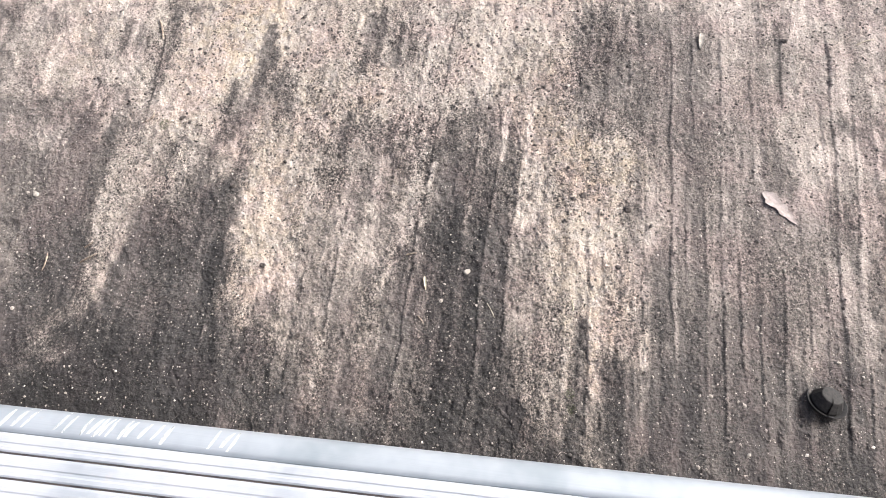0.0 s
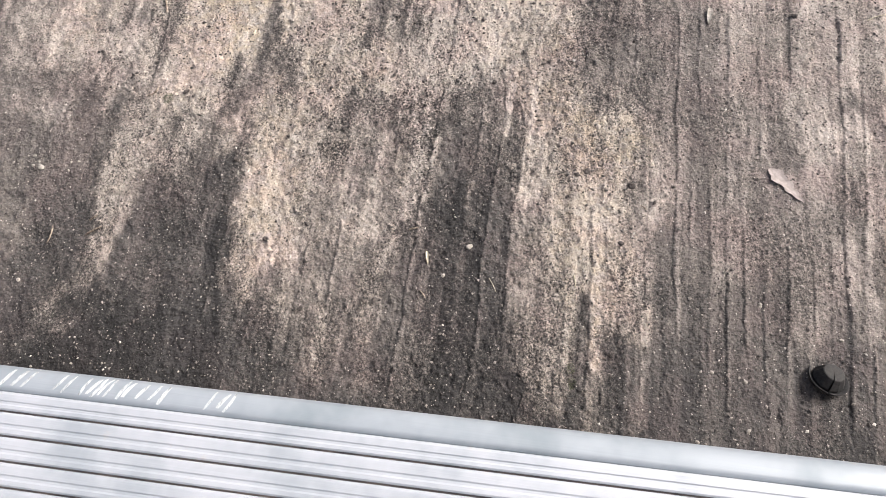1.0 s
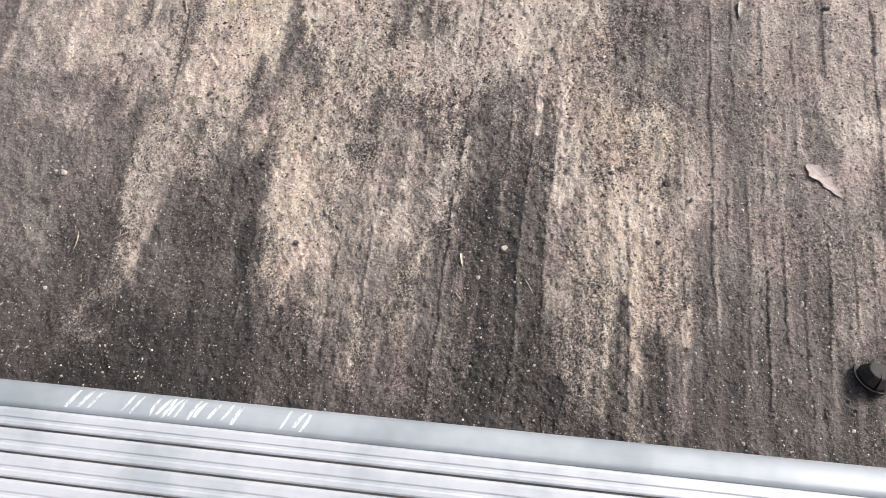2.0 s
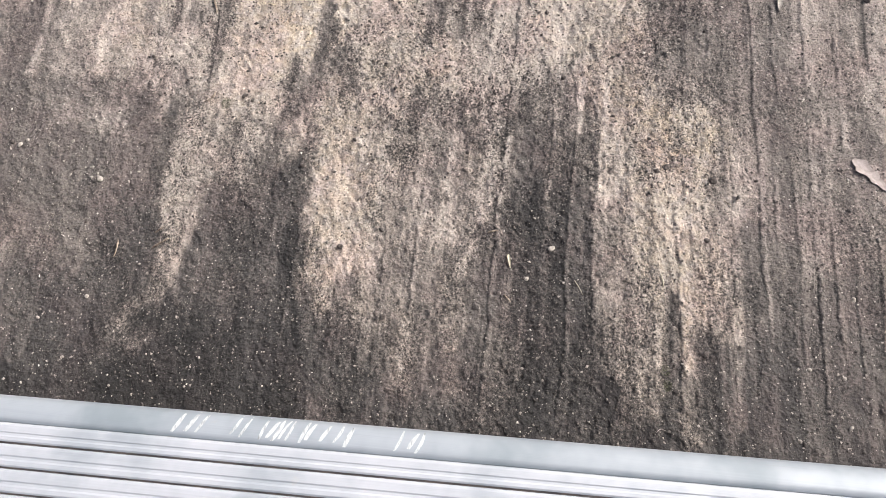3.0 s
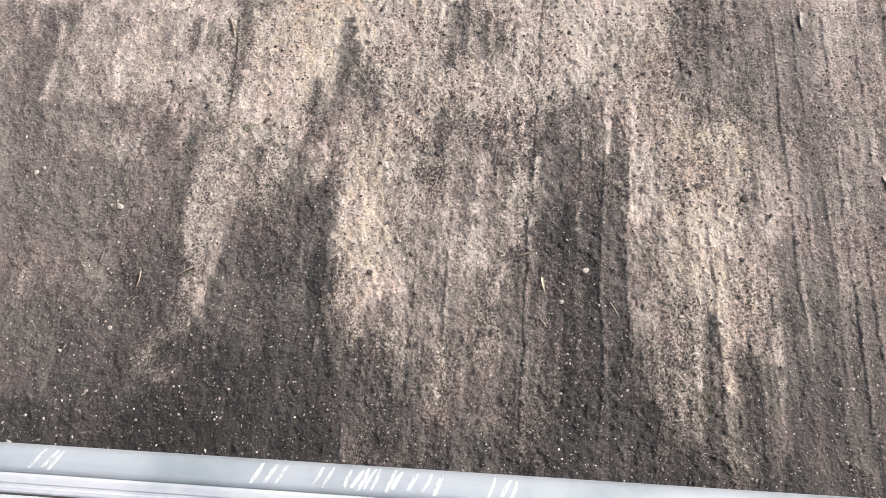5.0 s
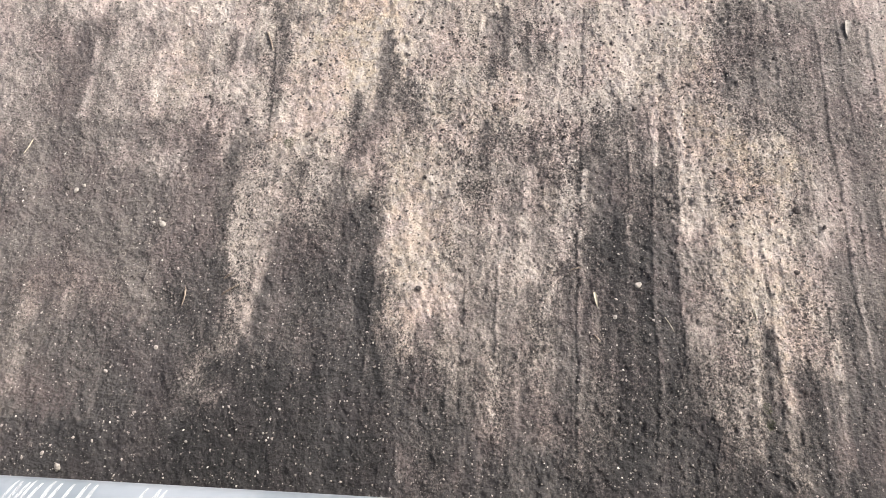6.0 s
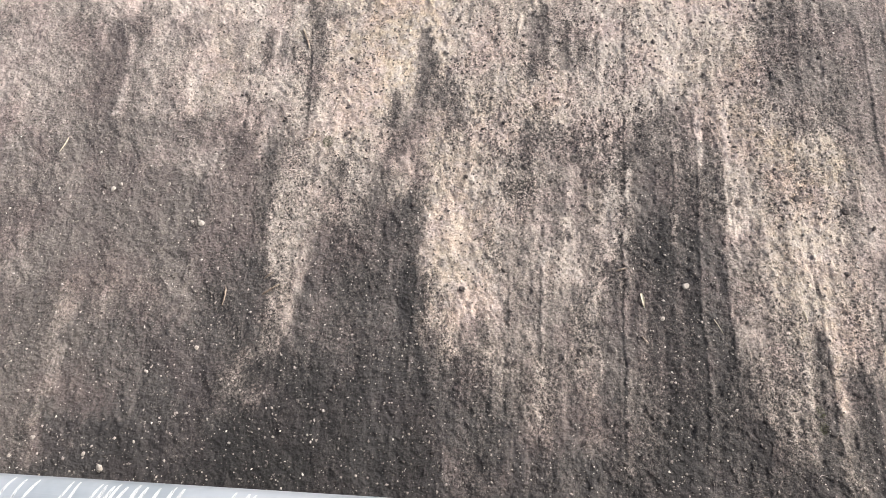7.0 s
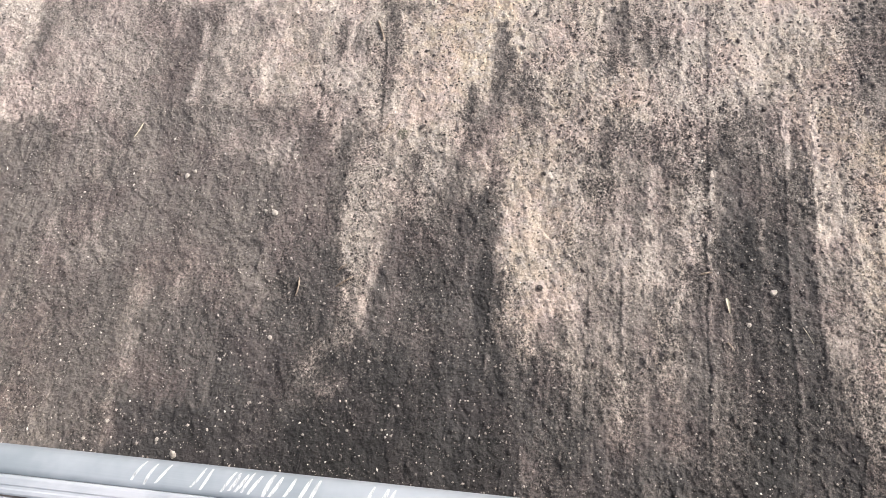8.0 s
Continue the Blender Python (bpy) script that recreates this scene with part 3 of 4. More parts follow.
# where the crust is gritty, and where a smooth film or combed ridges cover it
smooth = np.clip((gx - 0.13) / 0.05, 0, 1) * 0.40 + np.clip((-0.73 - gx) / 0.08, 0, 1) * 0.50
salt = np.clip((crust - 0.18) / 0.52, 0, 1)
salt = (0.24 + 0.62 * salt * salt * (3 - 2 * salt)) * (1 - smooth) * np.clip(0.45 + 1.9 * (vnoise(gx * 22, gy * 10, 28, 3) - 0.35), 0.35, 1.25)
rough = np.clip((-0.46 - gx) / 0.16, 0, 1)
# rubbing along one way: streaks of three widths
crust += 0.12 * (1 - 0.55 * smooth) * (1 - 0.6 * rough) * (vnoise(gx * 55 + 1.5 * vnoise(gx * 9, gy * 6, 20), gy * 2.6, 21, 3) - 0.5)
crust += 0.18 * (1 - 0.6 * smooth) * (1 - 0.6 * rough) * (vnoise(gx * 120, gy * 9, 22, 3) - 0.5) * np.clip(0.35 + crust, 0, 1)
crust += 0.17 * (vnoise(gx * 34, gy * 21, 29, 4) - 0.5) * np.clip(1.6 * crust - 0.2, 0.08, 1) * (1 - 0.6 * smooth)
crust += 0.36 * (vnoise(gx * 110, gy * 62, 23, 3) - 0.5) * np.clip(2.4 * (crust - 0.30), 0.10, 1) * (1 - 0.75 * smooth)

# mottling: dark film shows through the crust in small torn spots
spots = np.clip((vnoise(gx * 70, gy * 34, 24, 4) - 0.54) / 0.07, 0, 1) * np.clip((vnoise(gx * 9, gy * 5, 25, 2) - 0.22) / 0.4, 0, 1)
torn = np.clip((gy - 0.40) / 0.10, 0, 1) * np.clip((0.05 - gx) / 0.10, 0, 1)
crust -= (0.02 + 0.12 * torn) * (1 - 0.8 * smooth) * spots * np.clip((crust - 0.3) / 0.3, 0, 1)
rubbed = np.clip((vnoise(gx * 75, gy * 5, 26, 3) - 0.56) / 0.14, 0, 1) * np.clip((vnoise(gx * 6, gy * 7, 27, 2) - 0.35) / 0.3, 0, 1)
crust += 0.06 * rubbed * (1 - 0.6 * rough)
crust = 0.465 + 1.55 * (crust - 0.42)
flat = np.clip((gx - 0.13) / 0.05, 0, 1)
crust += (0.0 - 0.05 * np.clip((gx - 0.30) / 0.12, 0, 1)) * flat

# relief: ruts and combed ridges on one side, low lumps on the other
# dents and torn scrapes where the dust lies thick
n5, n6 = vnoise(gx * 34 + 0.5 * gy * 34, gy * 30, 54, 2), vnoise(gx * 62 + 0.4 * gy * 62, gy * 44, 55, 2)
relief = 0.010 * (vnoise(gx * 5, gy * 3, 30, 2) - 0.5) + 0.0045 * (vnoise(gx * 52, gy * 38, 31, 2) - 0.5) + 0.0046 * (vnoise(gx * 135, gy * 110, 41, 2) - 0.5)
# sandpaper: grains that stand proud and pits where grains fell out
n4, n8, n9 = vnoise(gx * 230, gy * 215, 51, 2), vnoise(gx * 118, gy * 105, 52, 2), vnoise(gx * 175, gy * 165, 53, 1)
relief += 0.0026 * (n4 - 0.5) + 0.0020 * (n8 - 0.5)
relief += 0.0050 * np.clip(n9 - 0.74, 0, 1) - 0.0035 * np.clip(0.24 - n9, 0, 1) + 0.0040 * np.clip(n8 - 0.66, 0, 1) - 0.0016 * np.clip(0.33 - n8, 0, 1)
relief *= (1 - 0.45 * flat) * (1 - 0.15 * rough)
relief += 0.6 * rough * (0.016 * np.clip(n5 - 0.60, 0, 1) - 0.006 * np.clip(0.36 - n5, 0, 1) - 0.003 * np.clip(0.34 - n6, 0, 1))
# a little of the dents' shade is put into the crust colour
crust -= 0.03 * rough * np.clip((0.36 - n5) / 0.1, 0, 1)
combed = np.clip((gx + 0.16) / 0.15, 0, 1)
relief += combed * 0.0028 * (vnoise(gx * 34 + 0.8 * vnoise(gx * 8, gy * 7, 32, 2), gy * 1.6, 33, 2) - 0.5)
relief += combed * 0.0026 * (vnoise(gx * 95 + 0.8 * vnoise(gx * 20, gy * 14, 34, 2), gy * 4, 35, 2) - 0.5)
relief += (1 - combed) * (0.0060 * (vnoise(gx * 15, gy * 10, 36, 2) - 0.5) + 0.0036 * (vnoise(gx * 36, gy * 25, 42, 2) - 0.5))


def rut(high, seed, *points):
    """The edge of a scraped ridge: steep on one side, with dirt and painted shade, falling off gently with a painted
    lit back on the other.
    """
    xs, ys = [p[0] for p in points], [p[1] for p in points]
    w = window(min(xs) - 0.05, max(xs) + 0.05, min(ys), max(ys))
    x_, y_ = gx[w], gy[w]
    order = np.argsort(ys)
    line = np.interp(y_, np.array(ys)[order], np.array(xs)[order])
    d = x_ - line - 0.007 * (vnoise(x_ * 0, y_ * 17, seed, 3) - 0.5) - 0.0045 * (vnoise(x_ * 30, y_ * 70, seed + 7, 3) - 0.5)
    along = np.clip((y_ - min(ys)) / 0.04, 0, 1) * np.clip((max(ys) - y_) / 0.04, 0, 1)
    along = along * np.clip(2.6 * vnoise(x_ * 2, y_ * 11, seed + 60, 3) - 0.30, 0.35, 1)
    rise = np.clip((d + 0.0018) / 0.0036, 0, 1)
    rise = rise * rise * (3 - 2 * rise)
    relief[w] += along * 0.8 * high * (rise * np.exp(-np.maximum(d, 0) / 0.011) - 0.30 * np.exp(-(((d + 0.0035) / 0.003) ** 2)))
    # the lit lip and the shade line, with groove dirt, go into the crust colour
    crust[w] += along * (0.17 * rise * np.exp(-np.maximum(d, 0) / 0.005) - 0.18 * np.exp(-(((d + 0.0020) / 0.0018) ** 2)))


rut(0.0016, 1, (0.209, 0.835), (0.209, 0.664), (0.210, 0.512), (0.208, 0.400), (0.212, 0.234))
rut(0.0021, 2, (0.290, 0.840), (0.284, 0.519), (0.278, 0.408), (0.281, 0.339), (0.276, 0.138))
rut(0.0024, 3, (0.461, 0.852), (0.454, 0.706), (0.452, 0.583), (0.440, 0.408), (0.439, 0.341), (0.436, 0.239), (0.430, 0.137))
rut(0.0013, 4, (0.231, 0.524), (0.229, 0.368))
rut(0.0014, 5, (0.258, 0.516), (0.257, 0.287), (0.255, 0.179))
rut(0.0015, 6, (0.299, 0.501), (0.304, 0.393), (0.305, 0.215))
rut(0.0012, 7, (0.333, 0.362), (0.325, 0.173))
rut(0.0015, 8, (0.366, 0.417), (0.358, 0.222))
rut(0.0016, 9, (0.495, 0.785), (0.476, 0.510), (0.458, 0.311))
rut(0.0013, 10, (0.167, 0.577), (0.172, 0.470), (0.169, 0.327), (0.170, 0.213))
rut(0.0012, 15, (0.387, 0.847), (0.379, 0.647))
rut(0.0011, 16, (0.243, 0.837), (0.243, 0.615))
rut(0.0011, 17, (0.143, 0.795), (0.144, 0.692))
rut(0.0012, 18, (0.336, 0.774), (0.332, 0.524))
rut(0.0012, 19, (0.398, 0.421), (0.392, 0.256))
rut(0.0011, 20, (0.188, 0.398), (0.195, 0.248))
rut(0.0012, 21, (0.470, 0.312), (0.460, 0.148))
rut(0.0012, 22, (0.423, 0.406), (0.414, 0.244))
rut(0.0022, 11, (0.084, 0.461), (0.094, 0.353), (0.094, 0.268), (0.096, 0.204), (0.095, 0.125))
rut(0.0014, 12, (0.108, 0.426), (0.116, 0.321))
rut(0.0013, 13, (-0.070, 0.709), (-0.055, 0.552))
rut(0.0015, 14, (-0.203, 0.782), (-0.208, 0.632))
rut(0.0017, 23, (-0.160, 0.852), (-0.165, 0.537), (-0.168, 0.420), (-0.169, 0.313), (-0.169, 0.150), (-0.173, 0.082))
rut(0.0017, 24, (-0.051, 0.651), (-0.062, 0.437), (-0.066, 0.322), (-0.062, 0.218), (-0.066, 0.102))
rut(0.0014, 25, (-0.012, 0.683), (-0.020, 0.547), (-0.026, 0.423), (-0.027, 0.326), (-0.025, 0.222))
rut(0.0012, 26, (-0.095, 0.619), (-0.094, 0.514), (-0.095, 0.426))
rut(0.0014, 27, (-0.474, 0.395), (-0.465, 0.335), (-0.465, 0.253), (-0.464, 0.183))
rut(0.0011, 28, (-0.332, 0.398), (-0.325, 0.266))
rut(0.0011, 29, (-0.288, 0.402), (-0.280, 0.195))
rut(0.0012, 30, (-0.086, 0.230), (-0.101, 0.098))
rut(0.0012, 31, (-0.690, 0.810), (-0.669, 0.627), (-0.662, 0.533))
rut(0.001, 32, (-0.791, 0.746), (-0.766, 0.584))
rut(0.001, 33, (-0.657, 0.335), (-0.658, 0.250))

relief *= 1 - away
crust = crust * (1 - away) + 0.42 * away
ochre, salt = ochre * (1 - away), salt * (1 - away) + 0.6 * away
relief -= 0.004
GX, GY = gx[0], gy[:, 0]


def ground_z(x, y):
    i = min(max(int(np.searchsorted(GX, x)), 1), len(GX) - 1)
    j = min(max(int(np.searchsorted(GY, y)), 1), len(GY) - 1)
    return float(relief[j - 1:j + 1, i - 1:i + 1].mean())


def ground():
    rows, cols = gx.shape
    me = bpy.data.meshes.new("ground")
    at = np.stack([gx, gy, relief], -1).reshape(-1, 3)
    k = np.arange(rows * cols).reshape(rows, cols)
    quads = np.stack([k[:-1, :-1], k[:-1, 1:], k[1:, 1:], k[1:, :-1]], -1).reshape(-1, 4)
    me.vertices.add(len(at))
    me.vertices.foreach_set("co", at.ravel())
    me.loops.add(quads.size)
    me.loops.foreach_set("vertex_index", quads.ravel().astype(np.int32))
    me.polygons.add(len(quads))
    me.polygons.foreach_set("loop_start", np.arange(0, quads.size, 4, dtype=np.int32))
    me.polygons.foreach_set("loop_total", np.full(len(quads), 4, dtype=np.int32))
    me.polygons.foreach_set("use_smooth", np.ones(len(quads), dtype=bool))
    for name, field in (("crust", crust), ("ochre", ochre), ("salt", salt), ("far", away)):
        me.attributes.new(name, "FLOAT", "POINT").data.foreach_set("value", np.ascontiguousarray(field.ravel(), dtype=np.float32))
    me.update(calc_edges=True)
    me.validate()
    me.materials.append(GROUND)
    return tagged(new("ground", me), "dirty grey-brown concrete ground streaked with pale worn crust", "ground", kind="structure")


ground()

# ---- the step: a ribbed aluminium running board on the side of a vehicle
TURN = 1.139
Z, FRONT = 0.4692, 0.0538
FROM, TO = -2.4, 1.7
board = new("running_board")
board.matrix_world = pose(0, FRONT, Z, 0, 0, TURN)
tagged(board, "ribbed silvery aluminium running board with scuffed rounded nose", "running board")


def extrude(profile, a=FROM, b=TO):
    """A bar along x with the closed outline profile of (back from the front edge, up)."""
    bm = bmesh.new()
    n = 41
    rings = [[bm.verts.new((a + (b - a) * i / (n - 1), -v, z)) for v, z in profile] for i in range(n)]
    for p, q in zip(rings, rings[1:]):
        for i in range(len(profile)):
            j = (i + 1) % len(profile)
            bm.faces.new((p[i], p[j], q[j], q[i]))
    bm.faces.new(rings[0])
    bm.faces.new(rings[-1][::-1])
    return bm


NOSE_TOP = [(0.0, -0.0125), (0.0006, -0.0092), (0.0020, -0.0064), (0.0042, -0.0041), (0.0072, -0.0024), (0.0108, -0.0012), (0.0145, -0.0005), (0.0172, -0.0006), (0.0178, -0.0015), (0.0187, -0.0016)]
part("nose", extrude(NOSE_TOP + [(0.0187, -0.006), (0.0040, -0.014), (0.0040, -0.045), (0.0012, -0.045)]), NOSE, board, "rounded grey nose with white scuff marks", True)
part("deck", extrude([(0.0040, -0.0146), (0.0187, -0.0062), (0.0188, -0.0040), (0.165, -0.0040), (0.165, -0.0190), (0.0060, -0.0190)]), GROOVE, board, "dark dirt-filled channels between the ribs")
PITCH, GAP = 0.0158, 0.0013
first = 0.0189
for i in range(9):
    a = first if i == 0 else 0.0325 + (i - 1) * PITCH
    b = 0.0325 - GAP if i == 0 else a + PITCH - GAP
    w = b - a
    top = [(a, -0.0012), (a + 0.0007, -0.0001), (a + 0.002, 0.0003), (a + 0.48 * w, 0.0003), (a + 0.55 * w, -0.0004), (a + 0.66 * w, -0.0004), (a + 0.74 * w, 0.0002), (b - 0.0012, 0.0002), (b, -0.0009)]
    part("rib", extrude(top + [(b, -0.0056), (a, -0.0056)]), DECK, board)
for x in (-1.9, -0.4, 1.2):
    bm = bmesh.new()
    bmesh.ops.create_cube(bm, size=1.0, matrix=Matrix.LocRotScale((x, -0.10, -0.035), None, (0.05, 0.17, 0.03)))
    part("bracket", bm, GROOVE, board)


def nose_up(v):
    """The nose's height at v back from the front edge."""
    return float(np.interp(v, [p[0] for p in NOSE_TOP[:8]], [p[1] for p in NOSE_TOP[:8]]))


def scuff(x, slant, lo, hi, wide, rng):
    """One rubbed white mark that bends over the nose."""
    bm, n, pairs = bmesh.new(), 7, []
    bend = rng.uniform(-0.0006, 0.0012)
    for i in range(n):
        s_ = i / (n - 1)
        v = hi + (lo - hi) * s_
        u = x + slant * s_ + bend * math.sin(math.pi * s_)
        half = wide / 2 * (0.45 + 0.7 * math.sin(math.pi * min(1.0, 0.15 + 0.8 * s_)))
        pairs.append([bm.verts.new((u - half, -v, nose_up(v) + 0.00022)), bm.verts.new((u + half, -v, nose_up(v) + 0.00022))])
    for p, q in zip(pairs, pairs[1:]):
        bm.faces.new((p[0], p[1], q[1], q[0]))
    low = bmesh.ops.extrude_face_region(bm, geom=list(bm.faces))
    for vert in low["geom"]:
        if isinstance(vert, bmesh.types.BMVert):
            vert.co.z -= 0.0004
    part("scuff_mark", bm, SCUFF, board, "white scuff mark")


MARKS = (-0.3533, -0.3442, -0.3369, -0.3133, -0.3068, -0.2931, -0.2883, -0.2843, -0.2799, -0.2755, -0.2660, -0.2620, -0.2525, -0.2434, -0.2359, -0.2031, -0.1941, -0.1895)
rng = random.Random(5)
for shift in (0.0, -0.300):
    for x in MARKS:
        scuff(x + shift, rng.uniform(0.0038, 0.0060), rng.uniform(0.0012, 0.0035), rng.uniform(0.0135, 0.0160), rng.uniform(0.0016, 0.0027), rng)

# the vehicle's plain side closes the place behind the step
bm = bmesh.new()
bmesh.ops.create_cube(bm, size=1.0, matrix=Matrix.LocRotScale((-0.35, -0.235, 0.30), None, (4.4, 0.10, 0.62)))
tagged(part("wall_vehicle", bm, PAINT), "plain grey side of the vehicle behind the step", "wall", kind="structure").matrix_world = pose(0, 0, 0, 0, 0, TURN)


# ---- loose things on the ground
def lump(size, rng, flat=0.6, cuts=2, bulge=0.6):
    bm = bmesh.new()
    bmesh.ops.create_icosphere(bm, subdivisions=cuts, radius=0.5)
    o = Vector((rng.uniform(-50, 50), rng.uniform(-50, 50), rng.uniform(-50, 50)))
    stretch = (rng.uniform(0.8, 1.25), rng.uniform(0.6, 1.0), flat * rng.uniform(0.8, 1.2))
    for v in bm.verts:
        k = 1 + bulge * noise.noise(v.co * 2.3 + o) + 0.12 * noise.noise(v.co * 6 + o)
        v.co = Vector([q * k * st * size for q, st in zip(v.co, stretch)])
    return bm


def stone(x, y, size, material, name, label, group):
    rng = random.Random(int(x * 9000) * 31 + int(y * 9000))
    ob = part(name, lump(size * 0.92, rng, 0.5 if material is PALE else 0.75, 1 if size < 0.006 else 2, 0.45 if material is PALE else 0.6), material)
    ob.matrix_world = pose(x, y, ground_z(x, y) + size * 0.12, rng.uniform(-15, 15), rng.uniform(-15, 15), rng.uniform(0, 360))
    tagged(ob, label, name, group)


for x, y, size in (
    (-0.873, 0.052, 0.0112),
    (-0.969, 0.472, 0.0104),
    (-0.810, 0.419, 0.0104),
    (-0.087, 0.353, 0.0135),
    (-0.981, 0.085, 0.0088),
    (0.323, 0.312, 0.0080),
    (0.303, 0.139, 0.0080),
    (-0.825, 0.420, 0.0072),
    (-0.879, 0.485, 0.0072),
    (-0.473, 0.443, 0.0072),
    (-0.433, 0.286, 0.0072),
    (-0.310, 0.680, 0.0072),
    (-0.903, 0.069, 0.0072),
    (-0.776, 0.226, 0.0072),
    (-0.843, 0.187, 0.0072),
    (-0.119, 0.305, 0.0072),
    (0.284, 0.587, 0.0064),
    (0.332, 0.563, 0.0064),
    (0.394, 0.662, 0.0064),
    (0.301, 0.202, 0.0064),
    (0.426, 0.274, 0.0064),
    (0.258, 0.210, 0.0064),
    (0.240, 0.117, 0.0064),
    (0.364, 0.401, 0.0064),
):
    stone(x, y, size, PALE, "pebble", "small pale stone lying on the dirty ground", "pale pebbles")
for x, y, size in (
    (-0.957, 0.480, 0.0064),
    (-0.831, 0.440, 0.0064),
    (-1.009, 0.059, 0.0064),
    (-1.139, 0.136, 0.0064),
    (-0.763, 0.419, 0.0056),
    (-0.587, 0.488, 0.0056),
    (-0.640, 0.110, 0.0056),
    (-0.387, 0.255, 0.0056),
    (0.276, 0.627, 0.0056),
    (0.293, 0.207, 0.0056),
    (0.229, 0.310, 0.0056),
    (0.211, 0.232, 0.0056),
    (0.244, 0.209, 0.0056),
    (-0.058, 0.504, 0.0056),
    (0.014, 0.274, 0.0056),
    (-0.318, 0.643, 0.0056),
    (-0.885, 0.448, 0.0056),
    (-0.867, 0.425, 0.0056),
    (-0.817, 0.428, 0.0056),
    (-0.764, 0.435, 0.0056),
    (-1.187, 0.699, 0.0056),
    (-0.729, 0.182, 0.0056),
    (-1.009, 0.148, 0.0056),
    (-0.737, 0.127, 0.0056),
):
    stone(x, y, size, PALE, "pebble", "small pale stone lying on the dirty ground", "pale pebbles")
for x, y, size in (
    (-0.699, 0.098, 0.0056),
    (-0.751, 0.437, 0.0048),
    (-0.593, 0.116, 0.0048),
    (-0.471, 0.247, 0.0048),
    (-0.457, 0.250, 0.0048),
    (-0.834, 0.090, 0.0048),
    (-0.016, 0.383, 0.0048),
    (-0.844, 0.439, 0.0040),
    (-0.660, 0.408, 0.0040),
):
    stone(x, y, size, PALE, "pebble", "small pale stone lying on the dirty ground", "pale pebbles")
for x, y, size in (
    (0.144, 0.481, 0.0128),
    (-1.122, 0.344, 0.0112),
    (-0.985, 0.476, 0.0104),
    (-0.399, 0.334, 0.0096),
    (-0.600, 0.583, 0.0096),
    (-0.319, 0.232, 0.0096),
    (0.076, 0.496, 0.0096),
    (-0.082, 0.648, 0.0096),
    (0.390, 0.814, 0.0096),
    (-0.481, 0.465, 0.0088),
    (-0.214, 0.258, 0.0088),
    (0.132, 0.383, 0.0088),
    (-1.205, 0.534, 0.0088),
    (0.178, 0.454, 0.0080),
    (-0.790, 0.655, 0.0080),
    (-0.317, 0.539, 0.0080),
    (-0.405, 0.516, 0.0080),
    (-0.483, 0.402, 0.0080),
    (-0.351, 0.612, 0.0080),
    (-0.299, 0.644, 0.0080),
    (0.138, 0.747, 0.0080),
    (0.103, 0.756, 0.0080),
    (-0.566, 0.182, 0.0072),
    (-0.223, 0.505, 0.0072),
):
    stone(x, y, size, CLOD, "clod", "small dark clod of dirt on the ground", "dark clods")
for x, y, size in (
    (-1.076, 0.431, 0.0072),
    (-1.186, 0.330, 0.0072),
    (-0.781, 0.654, 0.0072),
    (-0.749, 0.658, 0.0072),
    (-0.810, 0.344, 0.0064),
    (0.205, 0.483, 0.0064),
    (-0.755, 0.414, 0.0064),
    (-1.298, 0.622, 0.0064),
    (-1.101, 0.256, 0.0064),
    (0.439, 0.352, 0.0056),
    (-1.250, 0.432, 0.0056),
):
    stone(x, y, size, CLOD, "clod", "small dark clod of dirt on the ground", "dark clods")


def stem(name, a, b, r, material, label, category, kink=0.03, knots=()):
    """A thin bent stem from a to b that lies on the ground."""
    rng = random.Random(int(a[0] * 5000) + int(b[1] * 7000))
    a, b = Vector((*a, 0)), Vector((*b, 0))
    side, long = Vector((-(b - a).y, (b - a).x, 0)), (b - a).length
    bm, rings, n, m = bmesh.new(), [], 9, 7
    r = r * 1.25
    under = [ground_z(*a.lerp(b, i / 8).xy) for i in range(9)]
    bed = [under[0] + (under[8] - under[0]) * i / 8 for i in range(9)]
    rise = max(u - v for u, v in zip(under, bed)) * 0.9 + 0.0006
    for i in range(n):
        s_ = i / (n - 1)
        p = a.lerp(b, s_) + side * kink * math.sin(3.1 * s_ + rng.uniform(-0.3, 0.3))
        rr = r * (1.0 - 0.45 * s_) * rng.uniform(0.85, 1.15) * (0.5 if i in (0, n - 1) else 1.0)
        z = bed[i] + rise + r * 0.8
        w = side.normalized()
        rings.append([bm.verts.new(Vector((p.x, p.y, z)) + w * rr * math.cos(t) + Vector((0, 0, rr * math.sin(t)))) for t in [math.tau * q / m for q in range(m)]])
    for p, q in zip(rings, rings[1:]):
        for i in range(m):
            bm.faces.new((p[i], p[(i + 1) % m], q[(i + 1) % m], q[i]))
    bm.faces.new(rings[0])
    bm.faces.new(rings[-1][::-1])
    return tagged(part(name, bm, material, smooth=True), label, category)


stem("twig", (-0.749, 0.318), (-0.7505, 0.290), 0.0012, TWIG, "short dry brown twig lying on the ground", "twig", 0.05)
stem("twig", (-0.694, 0.310), (-0.669, 0.327), 0.0012, TWIG, "short dark twig lying beside a pale streak", "twig")
stem("twig", (-0.695, 0.3355), (-0.682, 0.346), 0.0010, TWIG, "short dark twig lying beside a pale streak", "twig")
stem("twig", (-0.705, 0.788), (-0.689, 0.750), 0.0018, TWIG, "brown twig lying on pale crust", "twig")
stem("twig", (-0.653, 0.590), (-0.670, 0.569), 0.0013, TWIG, "dark crooked root piece on the ground", "twig", 0.2)
stem("twig", (-0.181, 0.3725), (-0.165, 0.376), 0.0011, TWIG, "tiny dark twig lying on the ground", "twig")
stem("twig", (-0.149, 0.278), (-0.139, 0.268), 0.0009, TWIG, "tiny dark twig lying on the ground", "twig")
